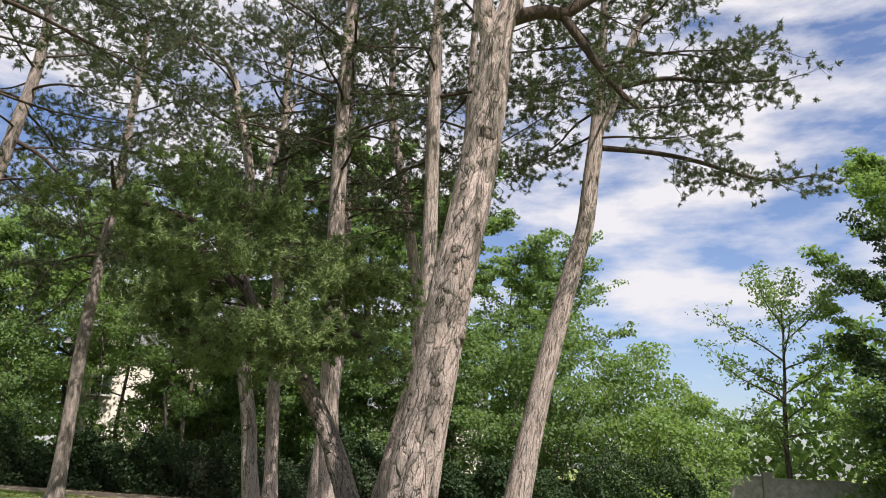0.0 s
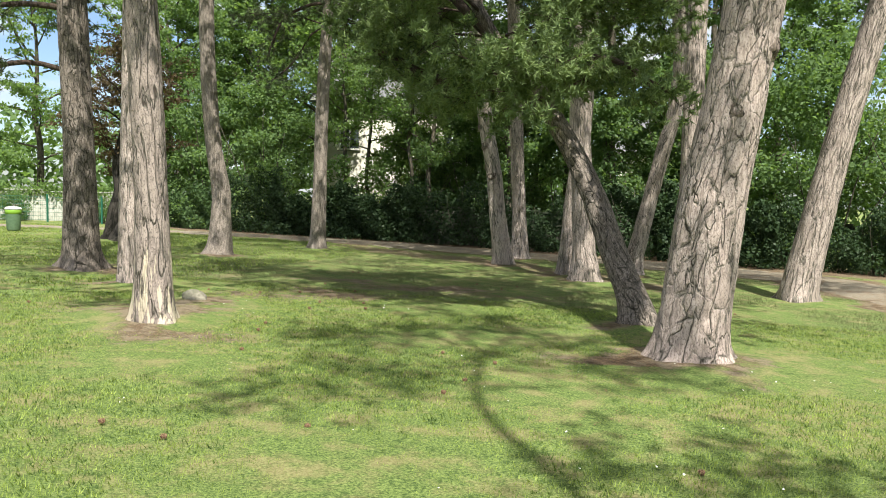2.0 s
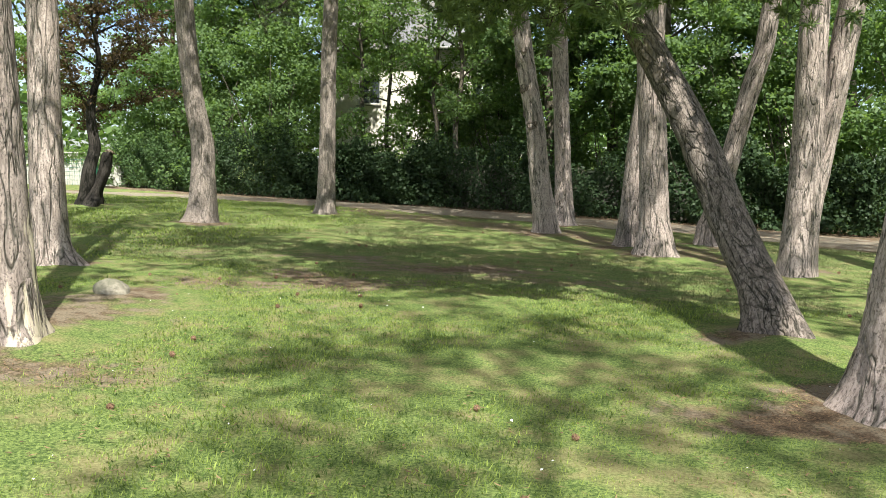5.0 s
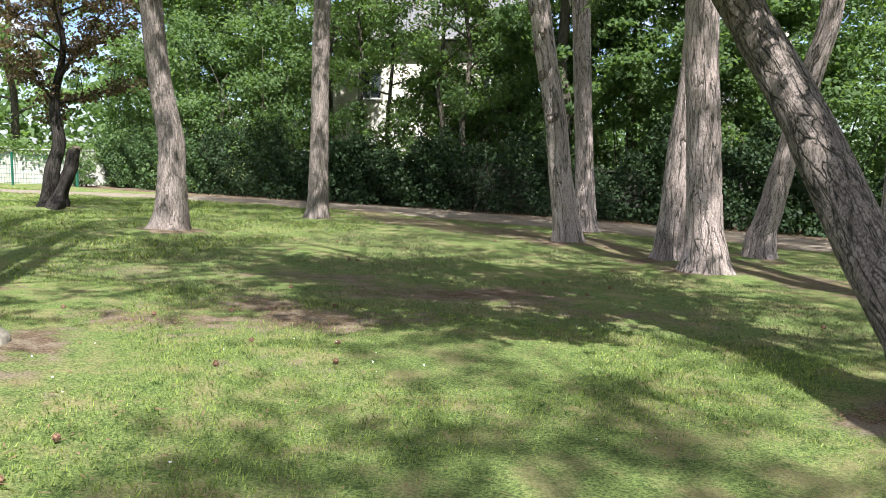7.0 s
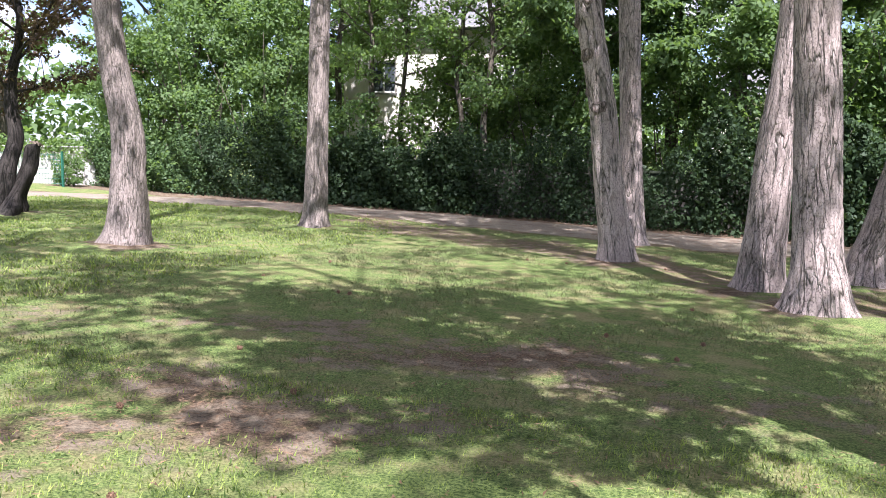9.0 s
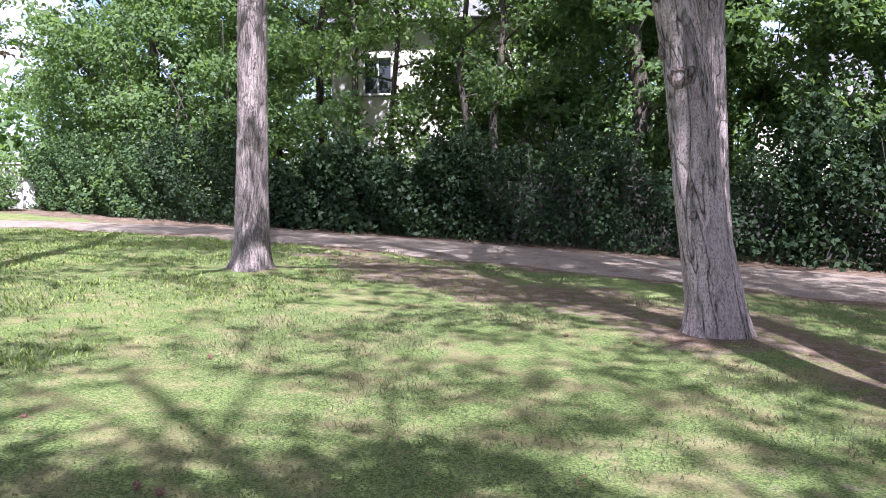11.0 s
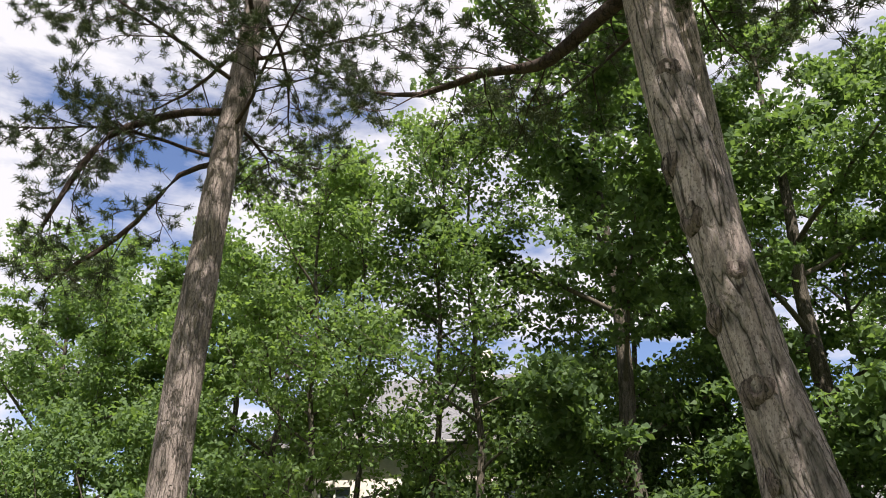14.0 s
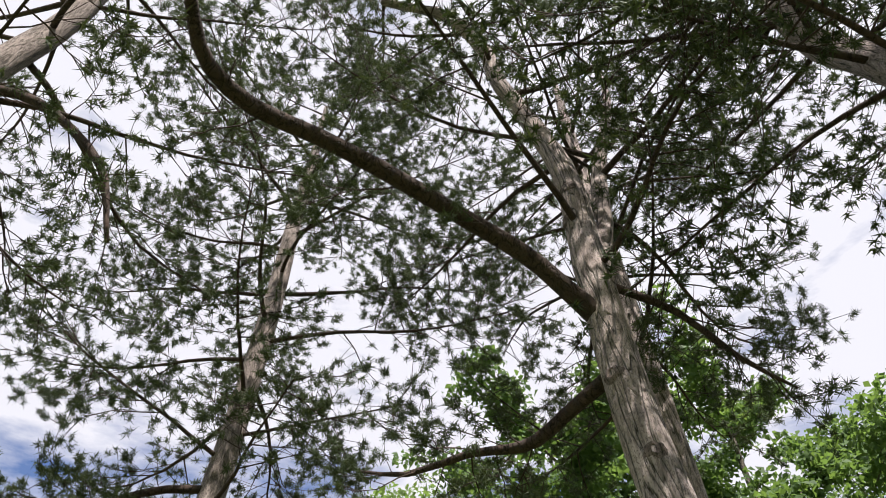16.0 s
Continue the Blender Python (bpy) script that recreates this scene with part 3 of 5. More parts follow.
def pine(label, pts, seed, crown, limbs=(), bark=BARK, needles=NEEDLE, flare=0.27, step=0.06, stems=(), per=15, needle=0.11, width=0.0122, deep=0.013, gap=0.092, droop=0.45):
    """pts: the trunk's line (x, y, z, radius); crown: (lowest limb, limbs, reach, twig length, twigs a limb)"""
    x0, y0 = pts[0][0], pts[0][1]
    base = Vector((x0, y0, gz(x0, y0)))
    tree = thing("pine_tree", base, label, "tree", "pines on the lawn")
    rng = random.Random(seed)

    def own(q):
        return (q[0] - base.x, q[1] - base.y, q[2] - base.z, q[3])
    part("trunk", bark_trunk("trunk", [own(q) for q in pts], seed, flare, step, deep=deep), bark, tree)
    for s in stems:
        part("stem", bark_trunk("stem", [own(q) for q in s], seed + 5, 0, 0.09, deep=deep), bark, tree)
    tufts = []
    for line, tw, cnt in limbs:
        sm = spline([own(q) for q in line], 0.25)
        lp = [Vector(q[:3]) for q in sm]
        soup = Soup().tube(lp, [q[3] for q in sm], 10)
        if cnt:
            twigs(soup, tufts, lp, rng, tw, 0.25, gap, cnt, droop)
        part("limb", soup.mesh("limb"), LIMB, tree)
    low, count, reach, tw, cnt = crown
    lines = [spline([own(q) for q in pts], 0.3)] + [spline([own(q) for q in s], 0.3) for s in stems]
    top = max(l[-1][2] for l in lines)
    count, cnt = round(count * 1.3), round(cnt * 1.35)
    reach *= 1.22
    for j in range(count):
        line = lines[j % len(lines)]
        u = (j + rng.random() * 0.8) / count
        h = low + (top - low) * u
        q = min(line, key=lambda w: abs(w[2] - h))
        az = j * 2.399 + seed + rng.uniform(-0.4, 0.4)
        ln = reach * (0.55 + 0.6 * math.sin(math.pi * min(0.2 + 0.62 * u, 1))) * rng.uniform(0.7, 1.1)
        if u > 0.8:
            ln *= 1.25 - u * 0.55
        d = (math.cos(az), math.sin(az), rng.uniform(-0.05, 0.3) + 0.55 * u * u)
        lp, rad = wander(q[:3], d, ln, 0.012 + 0.0075 * ln, 0.007, rng, 10, 0.25, 0.4)
        soup = Soup().tube(lp, rad, 6)
        twigs(soup, tufts, lp, rng, tw, 0.3, gap, cnt, droop)
        part("limb", soup.mesh("limb"), LIMB, tree)
    if tufts:
        f = part("foliage", needle_mesh("foliage", [tuple(t[0]) for t in tufts], [tuple(t[1]) for t in tufts], seed, per, needle, width), needles, tree, "dense tufts of long dark green needles")
        tagged(f, kind="stuff")
    return tree


def stand(*rows):
    """trunk rows with the foot sunk a little under the turf"""
    x, y, z, r = rows[0]
    return [(x, y, gz(x, y) - 0.25, r)] + list(rows[1:])


T_BIG = stand((-0.40, 10.24, 0, 0.37), (-0.39, 10.24, 0.2, 0.355), (-0.31, 10.24, 0.94, 0.345), (-0.24, 10.24, 1.55, 0.335), (-0.13, 10.25, 2.16, 0.315), (-0.03, 10.24, 2.76, 0.30),
              (0.14, 10.2, 3.8, 0.29), (0.42, 10.28, 5.35, 0.275), (0.60, 10.29, 6.83, 0.25), (0.66, 10.29, 7.5, 0.23), (0.86, 10.3, 8.0, 0.18), (0.95, 10.3, 9.3, 0.16), (0.9, 10.2, 11.2, 0.13), (1.1, 10.1, 13.4, 0.07))
big = pine("tall pine with thick pinkish grey plated bark, forked above", T_BIG, 11, (9.0, 25, 3.3, 1.3, 9),
           limbs=[([(0.80, 10.3, 7.7, 0.12), (1.32, 10.32, 7.88, 0.105), (1.65, 10.34, 7.85, 0.095), (1.99, 10.35, 8.11, 0.085), (2.8, 10.5, 8.6, 0.06), (3.9, 10.9, 9.0, 0.03)], 1.1, 10),
                  ([(1.6, 10.34, 7.85, 0.07), (1.99, 10.35, 7.27, 0.065), (2.19, 10.36, 6.97, 0.055), (2.47, 10.38, 6.62, 0.045), (2.8, 10.5, 6.4, 0.02)], 0.8, 5)],
           flare=0.22, bark=BARK_BIG, step=0.04, stems=[[(0.6, 10.29, 7.2, 0.17), (0.48, 10.28, 7.74, 0.14), (0.35, 10.3, 8.6, 0.12), (-0.4, 10.4, 10.4, 0.1), (-1.8, 10.7, 12.2, 0.08), (-3.3, 11.2, 13.8, 0.04)]], deep=0.018)

lean = pine("dark-barked pine leaning far over with a low bushy crown",
            stand((-1.05, 12.48, 0.00, 0.235), (-1.08, 12.52, 0.05, 0.215), (-1.42, 12.96, 0.75, 0.200), (-1.78, 13.33, 1.57, 0.190), (-2.10, 13.54, 2.17, 0.182), (-2.46, 13.56, 2.77, 0.172),
                  (-2.80, 13.53, 3.29, 0.161), (-3.29, 13.47, 3.84, 0.125), (-3.68, 13.36, 4.62, 0.083), (-3.90, 13.25, 5.40, 0.042)), 23, (2.9, 11, 1.6, 0.95, 12),
            limbs=[([(-2.84, 13.51, 3.23, 0.104), (-3.10, 13.47, 3.34, 0.104), (-3.49, 13.42, 3.15, 0.094), (-4.23, 13.25, 3.29, 0.062), (-5.23, 13.14, 3.84, 0.026)], 0.95, 16),
                   ([(-3.01, 13.49, 3.40, 0.094), (-2.35, 13.58, 4.18, 0.073), (-1.68, 13.69, 4.51, 0.052), (-0.79, 13.69, 4.29, 0.021)], 0.95, 16),
                   ([(-3.23, 13.47, 3.73, 0.083), (-4.34, 13.36, 4.84, 0.062), (-5.56, 13.25, 5.51, 0.042), (-7.23, 13.03, 5.95, 0.016)], 1.05, 22),
                   ([(-2.90, 13.47, 3.29, 0.083), (-2.46, 13.03, 3.40, 0.062), (-1.57, 12.92, 3.40, 0.042), (-0.79, 13.03, 2.95, 0.016)], 0.85, 14)],
            bark=BARK_DARK, needles=NEEDLE_FRESH, flare=0.3, per=24, needle=0.125, width=0.0105, gap=0.042, droop=0.2)

T_SIX = stand((-4.92, 21.72, 0, 0.275), (-4.95, 21.72, 0.0, 0.252), (-5.12, 21.83, 0.98, 0.218), (-5.27, 21.94, 2.11, 0.199), (-5.46, 21.97, 3.09, 0.195), (-5.61, 21.92, 4.1, 0.193),
              (-5.78, 21.92, 5.5, 0.188), (-5.87, 21.94, 7.4, 0.173), (-5.91, 21.98, 9.0, 0.147), (-6.16, 22.0, 10.3, 0.128), (-6.5, 21.88, 11.41, 0.114), (-6.63, 21.77, 12.21, 0.104), (-7.05, 21.37, 12.79, 0.095), (-7.92, 21.06, 13.23, 0.057))
six = pine("tall leaning pine with pale plated bark and many branch knots", T_SIX, 31, (7.6, 12, 3.3, 1.2, 11),
           limbs=[([(-5.86, 21.94, 6.72, 0.11), (-6.17, 21.62, 7.02, 0.088), (-6.43, 21.33, 7.22, 0.085), (-6.95, 20.83, 7.44, 0.082), (-7.41, 20.32, 7.56, 0.08), (-7.85, 19.83, 7.61, 0.076), (-8.22, 19.4, 7.57, 0.075), (-8.41, 18.96, 7.6, 0.065), (-8.39, 18.58, 7.75, 0.055), (-8.2, 17.9, 8.1, 0.03)], 1.0, 7),
                  ([(-5.82, 21.95, 6.2, 0.075), (-6.34, 22.22, 6.06, 0.063), (-6.67, 22.34, 5.92, 0.058), (-6.93, 22.38, 5.92, 0.046), (-7.3, 22.43, 5.99, 0.036), (-7.92, 22.52, 5.97, 0.027), (-8.4, 22.5, 6.1, 0.012)], 0.95, 14),
                  ([(-5.86, 21.95, 7.3, 0.045), (-5.2, 22.3, 7.0, 0.034), (-4.8, 22.5, 6.5, 0.026), (-4.4, 22.7, 6.2, 0.012)], 0.9, 7)],
           step=0.04, stems=[[(-5.86, 22.0, 7.2, 0.13), (-5.66, 22.3, 8.4, 0.115), (-5.5, 22.8, 10.2, 0.1), (-5.1, 23.3, 12.4, 0.07), (-5.0, 23.5, 14.0, 0.04)]], per=36, needle=0.094, width=0.0056, gap=0.062, bark=BARK_LONG)

five = pine("tall straight pine with rough grey bark and thin crooked limbs",
            stand((-10.96, 23.5, 0, 0.262), (-10.96, 23.5, 0.11, 0.242), (-10.92, 23.53, 1.92, 0.201), (-10.87, 23.57, 4.21, 0.186), (-10.77, 23.65, 6.48, 0.168), (-10.67, 23.72, 7.92, 0.158), (-10.55, 23.8, 10.2, 0.145),
                  (-10.49, 23.85, 12.23, 0.126), (-10.41, 23.91, 13.94, 0.097), (-10.35, 23.95, 16.2, 0.039)), 41, (6.6, 24, 2.6, 1.05, 11),
            limbs=[([(-10.72, 23.68, 7.12, 0.055), (-11.14, 23.36, 7.02, 0.047), (-11.47, 23.11, 6.82, 0.046), (-11.77, 22.88, 6.55, 0.038), (-11.97, 22.73, 6.06, 0.033), (-12.16, 22.59, 5.34, 0.02)], 1.0, 10),
                   ([(-10.8, 23.6, 6.4, 0.035), (-11.14, 23.36, 6.17, 0.029), (-11.43, 23.14, 5.54, 0.028), (-11.73, 22.92, 5.10, 0.024), (-12.05, 22.67, 4.76, 0.015)], 0.9, 9)],
            bark=BARK_FINE, step=0.04, per=36, needle=0.094, width=0.0056, gap=0.064)

pine("pine with a bleached scarred foot on the lawn", stand((-6.11, 9.3, 0, 0.23), (-6.11, 9.3, 0.15, 0.215), (-6.13, 9.29, 1.46, 0.18), (-6.17, 9.26, 2.76, 0.18), (-6.22, 9.22, 4.04, 0.172), (-6.24, 9.21, 5.76, 0.16), (-6.2, 9.3, 9, 0.13), (-6.1, 9.4, 13, 0.06)),
     51, (7.2, 17, 3.4, 1.1, 10), limbs=[([(-6.2, 9.25, 4.5, 0.05), (-6.7, 9.0, 4.6, 0.045), (-7.3, 8.8, 4.5, 0.035), (-8.2, 8.6, 4.3, 0.015)], 0.8, 5),
                                         ([(-6.2, 9.2, 4.6, 0.04), (-6.0, 8.7, 4.75, 0.03), (-5.8, 8.3, 4.75, 0.012)], 0.6, 8)], flare=0.24, bark=BARK_FOOT)
pine("stout dark-barked pine at the lawn's edge", stand((-10.95, 13.75, 0, 0.36), (-10.95, 13.75, 0.2, 0.33), (-10.97, 13.73, 2.48, 0.265), (-11.03, 13.68, 5.06, 0.245), (-11.04, 13.68, 6.5, 0.21), (-11.0, 13.7, 10, 0.16), (-10.8, 13.9, 14.5, 0.06)),
     61, (6.2, 16, 3.0, 1.1, 8), bark=BARK_DARK, flare=0.6,
     limbs=[([(-11.0, 13.7, 4.7, 0.06), (-11.6, 13.3, 4.75, 0.05), (-12.3, 12.8, 4.6, 0.04), (-13.2, 12.3, 4.3, 0.015)], 1.0, 12),
            ([(-11.0, 13.7, 3.6, 0.05), (-11.7, 13.3, 3.75, 0.045), (-12.4, 12.9, 3.5, 0.035), (-13.3, 12.4, 2.9, 0.012)], 0.9, 12),
            ([(-11.0, 13.75, 5.3, 0.05), (-11.5, 14.4, 5.2, 0.04), (-12.2, 15.2, 4.8, 0.015)], 0.9, 9)])
pine("slender pine standing behind another trunk", stand((-8.9, 12.5, 0, 0.24), (-8.9, 12.5, 0.2, 0.215), (-8.9, 12.5, 1.46, 0.184), (-8.88, 12.52, 2.84, 0.168), (-8.85, 12.54, 4.67, 0.16), (-8.8, 12.6, 8, 0.13), (-8.7, 12.7, 13, 0.05)), 71, (6.5, 12, 2.3, 1.0, 7), flare=0.4)
pine("pine with a trunk that bends above its foot", stand((-11.33, 18.87, 0, 0.33), (-11.33, 18.87, 0.12, 0.30), (-11.31, 18.88, 1.0, 0.24), (-11.31, 18.88, 1.6, 0.225), (-11.47, 18.78, 2.88, 0.19), (-11.58, 18.71, 5.2, 0.18), (-11.55, 18.75, 7.2, 0.172), (-11.35, 19.0, 9.3, 0.165), (-11.2, 19.3, 11.5, 0.14), (-11.2, 19.4, 15.2, 0.05)),
     81, (7.6, 18, 3.0, 1.1, 9), limbs=[([(-11.35, 19.0, 9.0, 0.06), (-10.6, 19.2, 8.6, 0.05), (-9.9, 19.6, 7.8, 0.04), (-9.6, 19.8, 6.8, 0.02)], 0.9, 9)], per=26, needle=0.1, width=0.0072, bark=BARK_FINE, step=0.045)
pine("pine trunk close behind a knotted neighbour", stand((-5.14, 24.82, 0, 0.279), (-5.15, 24.82, 0.2, 0.239), (-5.19, 24.81, 1.1, 0.203), (-5.31, 24.8, 3.5, 0.194), (-5.53, 24.75, 8.5, 0.176), (-5.71, 24.71, 12.9, 0.135), (-5.78, 24.7, 16.0, 0.054)), 91, (8.5, 15, 2.8, 1.1, 9), per=26, needle=0.1, width=0.0072)
pine("straight pine with deep cracked grey bark", stand((-2.5, 18.6, 0, 0.308), (-2.5, 18.6, 0.1, 0.273), (-2.53, 18.6, 0.5, 0.238), (-2.61, 18.6, 1.94, 0.220), (-2.68, 18.6, 3.25, 0.214), (-2.79, 18.56, 7.5, 0.198), (-2.82, 18.56, 10.6, 0.158), (-2.78, 18.56, 12.7, 0.123), (-2.6, 18.5, 16, 0.044)), 101, (7.4, 18, 3.2, 1.1, 9), flare=0.3)
pine("pine leaning away behind a straight one", stand((-3.01, 19.81, 0, 0.270), (-3.01, 19.81, 0.1, 0.256), (-2.97, 19.81, 0.6, 0.233), (-2.92, 19.81, 1.54, 0.209), (-2.79, 19.82, 2.8, 0.195), (-2.72, 20.2, 5.5, 0.177), (-2.95, 21.0, 8.2, 0.167), (-3.11, 21.45, 10.1, 0.153), (-3.0, 21.6, 14.8, 0.047)), 111, (6.9, 19, 3.1, 1.1, 9), flare=0.25)
pine("slim pine leaning outward from the group", stand((-1.73, 21.4, 0, 0.25), (-1.70, 21.4, 0.1, 0.235), (-1.60, 21.4, 0.45, 0.21), (-1.33, 21.38, 1.64, 0.183), (-1.06, 21.37, 2.78, 0.178), (-0.85, 21.36, 3.7, 0.168), (-0.8, 21.3, 5.4, 0.16), (-1.3, 21.3, 8.4, 0.15), (-1.8, 21.4, 11.1, 0.13), (-1.9, 21.4, 14.5, 0.05)), 121, (8.2, 14, 2.8, 1.1, 9))
pine("tall pine leaning over the path, forked high up", stand((1.5, 17.66, 0, 0.34), (1.52, 17.65, 0.0, 0.33), (1.72, 17.64, 1.04, 0.29), (2.10, 17.61, 2.85, 0.255), (2.47, 17.59, 4.36, 0.238), (2.82, 17.56, 5.66, 0.217), (3.12, 17.54, 6.74, 0.202), (3.26, 17.53, 7.84, 0.192), (3.44, 17.51, 9.27, 0.17), (3.53, 17.51, 10.75, 0.126), (3.65, 17.5, 12.44, 0.10), (3.7, 17.4, 14.5, 0.05)),
     131, (9.2, 20, 3.0, 1.2, 10), limbs=[([(3.4, 17.5, 8.66, 0.075), (4.64, 17.42, 8.55, 0.06), (5.66, 17.34, 8.34, 0.053), (7.16, 17.23, 7.89, 0.037), (8.3, 17.15, 8.01, 0.015)], 1.25, 24),
                                            ([(3.9, 17.5, 10.2, 0.07), (5.0, 17.3, 10.4, 0.055), (6.2, 17.2, 10.3, 0.04), (7.8, 17.0, 10.3, 0.015)], 1.4, 26)],
     stems=[[(3.42, 17.51, 9.0, 0.13), (3.77, 17.49, 9.7, 0.125), (4.1, 17.46, 10.89, 0.115), (4.46, 17.44, 11.8, 0.1), (4.95, 17.4, 12.8, 0.07), (5.6, 17.3, 14.2, 0.04)]], per=18, gap=0.07)
pine("straight pine beside the leaning dark trunk", stand((-0.48, 17.1, 0, 0.26), (-0.48, 17.1, 0.1, 0.245), (-0.45, 17.1, 1.2, 0.21), (-0.45, 17.1, 3.13, 0.19), (-0.43, 17.1, 5.83, 0.168), (-0.46, 17.1, 9.24, 0.155), (-0.46, 17.1, 11.6, 0.13), (-0.4, 17.1, 15.3, 0.05)), 141, (8.0, 15, 2.8, 1.1, 9),
     stems=[[(-0.45, 17.14, -0.35, 0.17), (-0.40, 17.18, 0.5, 0.17), (-0.31, 17.25, 1.1, 0.17), (-0.19, 17.28, 1.9, 0.168), (-0.07, 17.3, 2.8, 0.172), (0.10, 17.3, 4.1, 0.168), (0.30, 17.35, 6.5, 0.15), (0.42, 17.4, 10, 0.11), (0.5, 17.5, 14.2, 0.04)]])
pine("tall forked pine whose shade falls on the near lawn", stand((3.4, -1.6, 0, 0.16), (3.4, -1.6, 0.2, 0.13), (3.53, -1.00, 5, 0.08), (3.09, 0.07, 9, 0.05), (2.73, 0.85, 12, 0.046), (2.69, 1.73, 13, 0.046), (2.92, 2.07, 14, 0.045), (3.31, 2.69, 15, 0.045), (3.32, 3.13, 15.6, 0.04), (3.06, 3.63, 16.2, 0.03), (2.81, 4.05, 17, 0.02)),
     151, (6.8, 18, 1.75, 1.0, 8), step=0.12, stems=[[(2.92, 2.07, 14, 0.04), (2.73, 2.48, 15, 0.036), (2.45, 2.8, 15.6, 0.02)]])


def knot(tree, x, y, z, face, size):
    """collar of bark round a broken branch stub"""
    base = tree.location
    f = Vector((*face, 0.12)).normalized()
    a = f.cross(Vector((0, 0, 1))).normalized()
    b = a.cross(f)
    c = Vector((x, y, z)) - base
    soup = Soup()
    rings = ((2.0, -0.5), (1.5, 0.0), (1.1, 0.3), (0.8, 0.34), (0.55, 0.05), (0.42, -0.5), (0.1, -0.6))
    n = 14
    for r, o in rings:
        for k in range(n):
            w = 2 * math.pi * k / n
            wob = 1 + 0.38 * noise.noise(Vector((math.cos(w) * 1.3, math.sin(w) * 1.3, z * 5 + r)))
            soup.v.append(c + (a * math.cos(w) + b * math.sin(w) * 1.12) * size * r * wob + f * size * o)
    for i in range(len(rings) - 1):
        for k in range(n):
            soup.f.append((i * n + k, i * n + (k + 1) % n, (i + 1) * n + (k + 1) % n, (i + 1) * n + k))
    part("knot", soup.mesh("knot"), KNOT, tree, "dark collar round a broken branch stub")


def knots(tree, line, rows, eye):
    """rows: height, how far across the trunk (-1 to 1, as seen from eye), size"""
    fine = spline(line, 0.1)
    for z, across, size in rows:
        q = min(fine, key=lambda w: abs(w[2] - z))
        to = math.atan2(eye[1] - q[1], eye[0] - q[0]) + math.asin(across)
        d = (math.cos(to), math.sin(to))
        knot(tree, q[0] + d[0] * q[3] * 0.97, q[1] + d[1] * q[3] * 0.97, z, d, size)


knots(six, T_SIX, [(4.46, -0.9, 0.06), (4.03, -0.7, 0.065), (3.6, 0.25, 0.04), (3.35, -0.95, 0.06), (2.84, -0.35, 0.06), (2.33, -0.97, 0.055), (2.06, -0.2, 0.06), (0.86, -0.15, 0.03),
                  (1.5, -0.95, 0.045), (5.2, 0.1, 0.045), (6.0, -0.5, 0.05), (8.2, -0.9, 0.05), (8.7, -0.3, 0.05)], (-5.7, 16.6))
knots(big, T_BIG, [(4.1, -0.2, 0.038), (3.95, -0.1, 0.03), (3.8, 0.0, 0.036), (3.6, 0.9, 0.045), (3.0, 0.93, 0.06), (2.37, 0.1, 0.05), (2.15, 0.3, 0.036), (1.88, 0.7, 0.034),
                  (5.81, 0.25, 0.065), (5.0, -0.5, 0.045), (4.45, 0.6, 0.034), (6.5, 0.3, 0.045)], (0, 1.0))


# ---- broadleaved trees and shrubs ----
def cluster_points(rng, centres, spread, count):
    """leaf places scattered round the ends of branches"""
    c = np.array(centres)
    pick = c[rng.integers(0, len(c), count)]
    r = unit(rng.normal(size=(count, 3))) * (rng.random((count, 1)) ** 0.55) * spread
    return pick + r * (1, 1, 0.34)


def broad_tree(label, x, y, height, reach, seed, leaf, leaves, low=0.35, size=0.15, trunk=0.11, lean=(0, 0), spread=0.7, limbs=16, bark=BARK_BROAD, name="broadleaf_tree", clump=1.0):
    base = Vector((x, y, gz(x, y)))
    tree = thing(name, base, label, "tree", "trees behind the hedge")
    rng = random.Random(seed)
    n = 9
    pts = [(lean[0] * (i / n) ** 1.3 + rng.uniform(-0.12, 0.12) * (i > 0), lean[1] * (i / n) ** 1.3 + rng.uniform(-0.12, 0.12) * (i > 0),
            -0.2 + (height * 0.93 + 0.2) * i / n, trunk * (1 - 0.85 * i / n)) for i in range(n + 1)]
    part("trunk", bark_trunk("trunk", pts, seed, 0.3, 0.16, 0.05, deep=0.008), bark, tree)
    line = [Vector(q[:3]) for q in spline(pts, 0.3)]
    ends = []
    for j in range(limbs):
        u = low + (1 - low) * (j + rng.random()) / limbs
        p = line[min(int(u * len(line)), len(line) - 1)]
        az = j * 2.399 + seed
        v = (u - low) / (1 - low)
        ln = 1.2 * reach * (0.5 + 0.75 * math.sin(math.pi * (0.22 + 0.72 * v))) * rng.uniform(0.65, 1.15)
        lp, rad = wander(p, (math.cos(az), math.sin(az), rng.uniform(0.2, 0.8) + 0.5 * v), ln, 0.012 + 0.012 * ln, 0.006, rng, 7, 0.15, 0.25)
        soup = Soup().tube(lp, rad, 5)
        for k in range(2, 8):
            for _ in range(2):
                d = (lp[k] - lp[k - 1]).normalized() + Vector((rng.uniform(-1, 1), rng.uniform(-1, 1), rng.uniform(-0.5, 0.7)))
                e = lp[k] + d.normalized() * rng.uniform(0.3, 0.9) * (0.5 + ln * 0.2)
                soup.tube([lp[k], lp[k].lerp(e, 0.5) + Vector((0, 0, 0.05)), e], [0.012, 0.008, 0.004], 3)
                ends.append(tuple(e))
            ends.append(tuple(lp[k]))
        part("limb", soup.mesh("limb"), bark, tree)
    ends += [tuple(line[-1])] * 6
    nrng = np.random.default_rng(seed)
    tagged(part("foliage", leaf_mesh("foliage", cluster_points(nrng, ends, spread * clump * 0.72, int(leaves * 1.12)), seed, size * 0.92), leaf, tree), kind="stuff")
    return tree


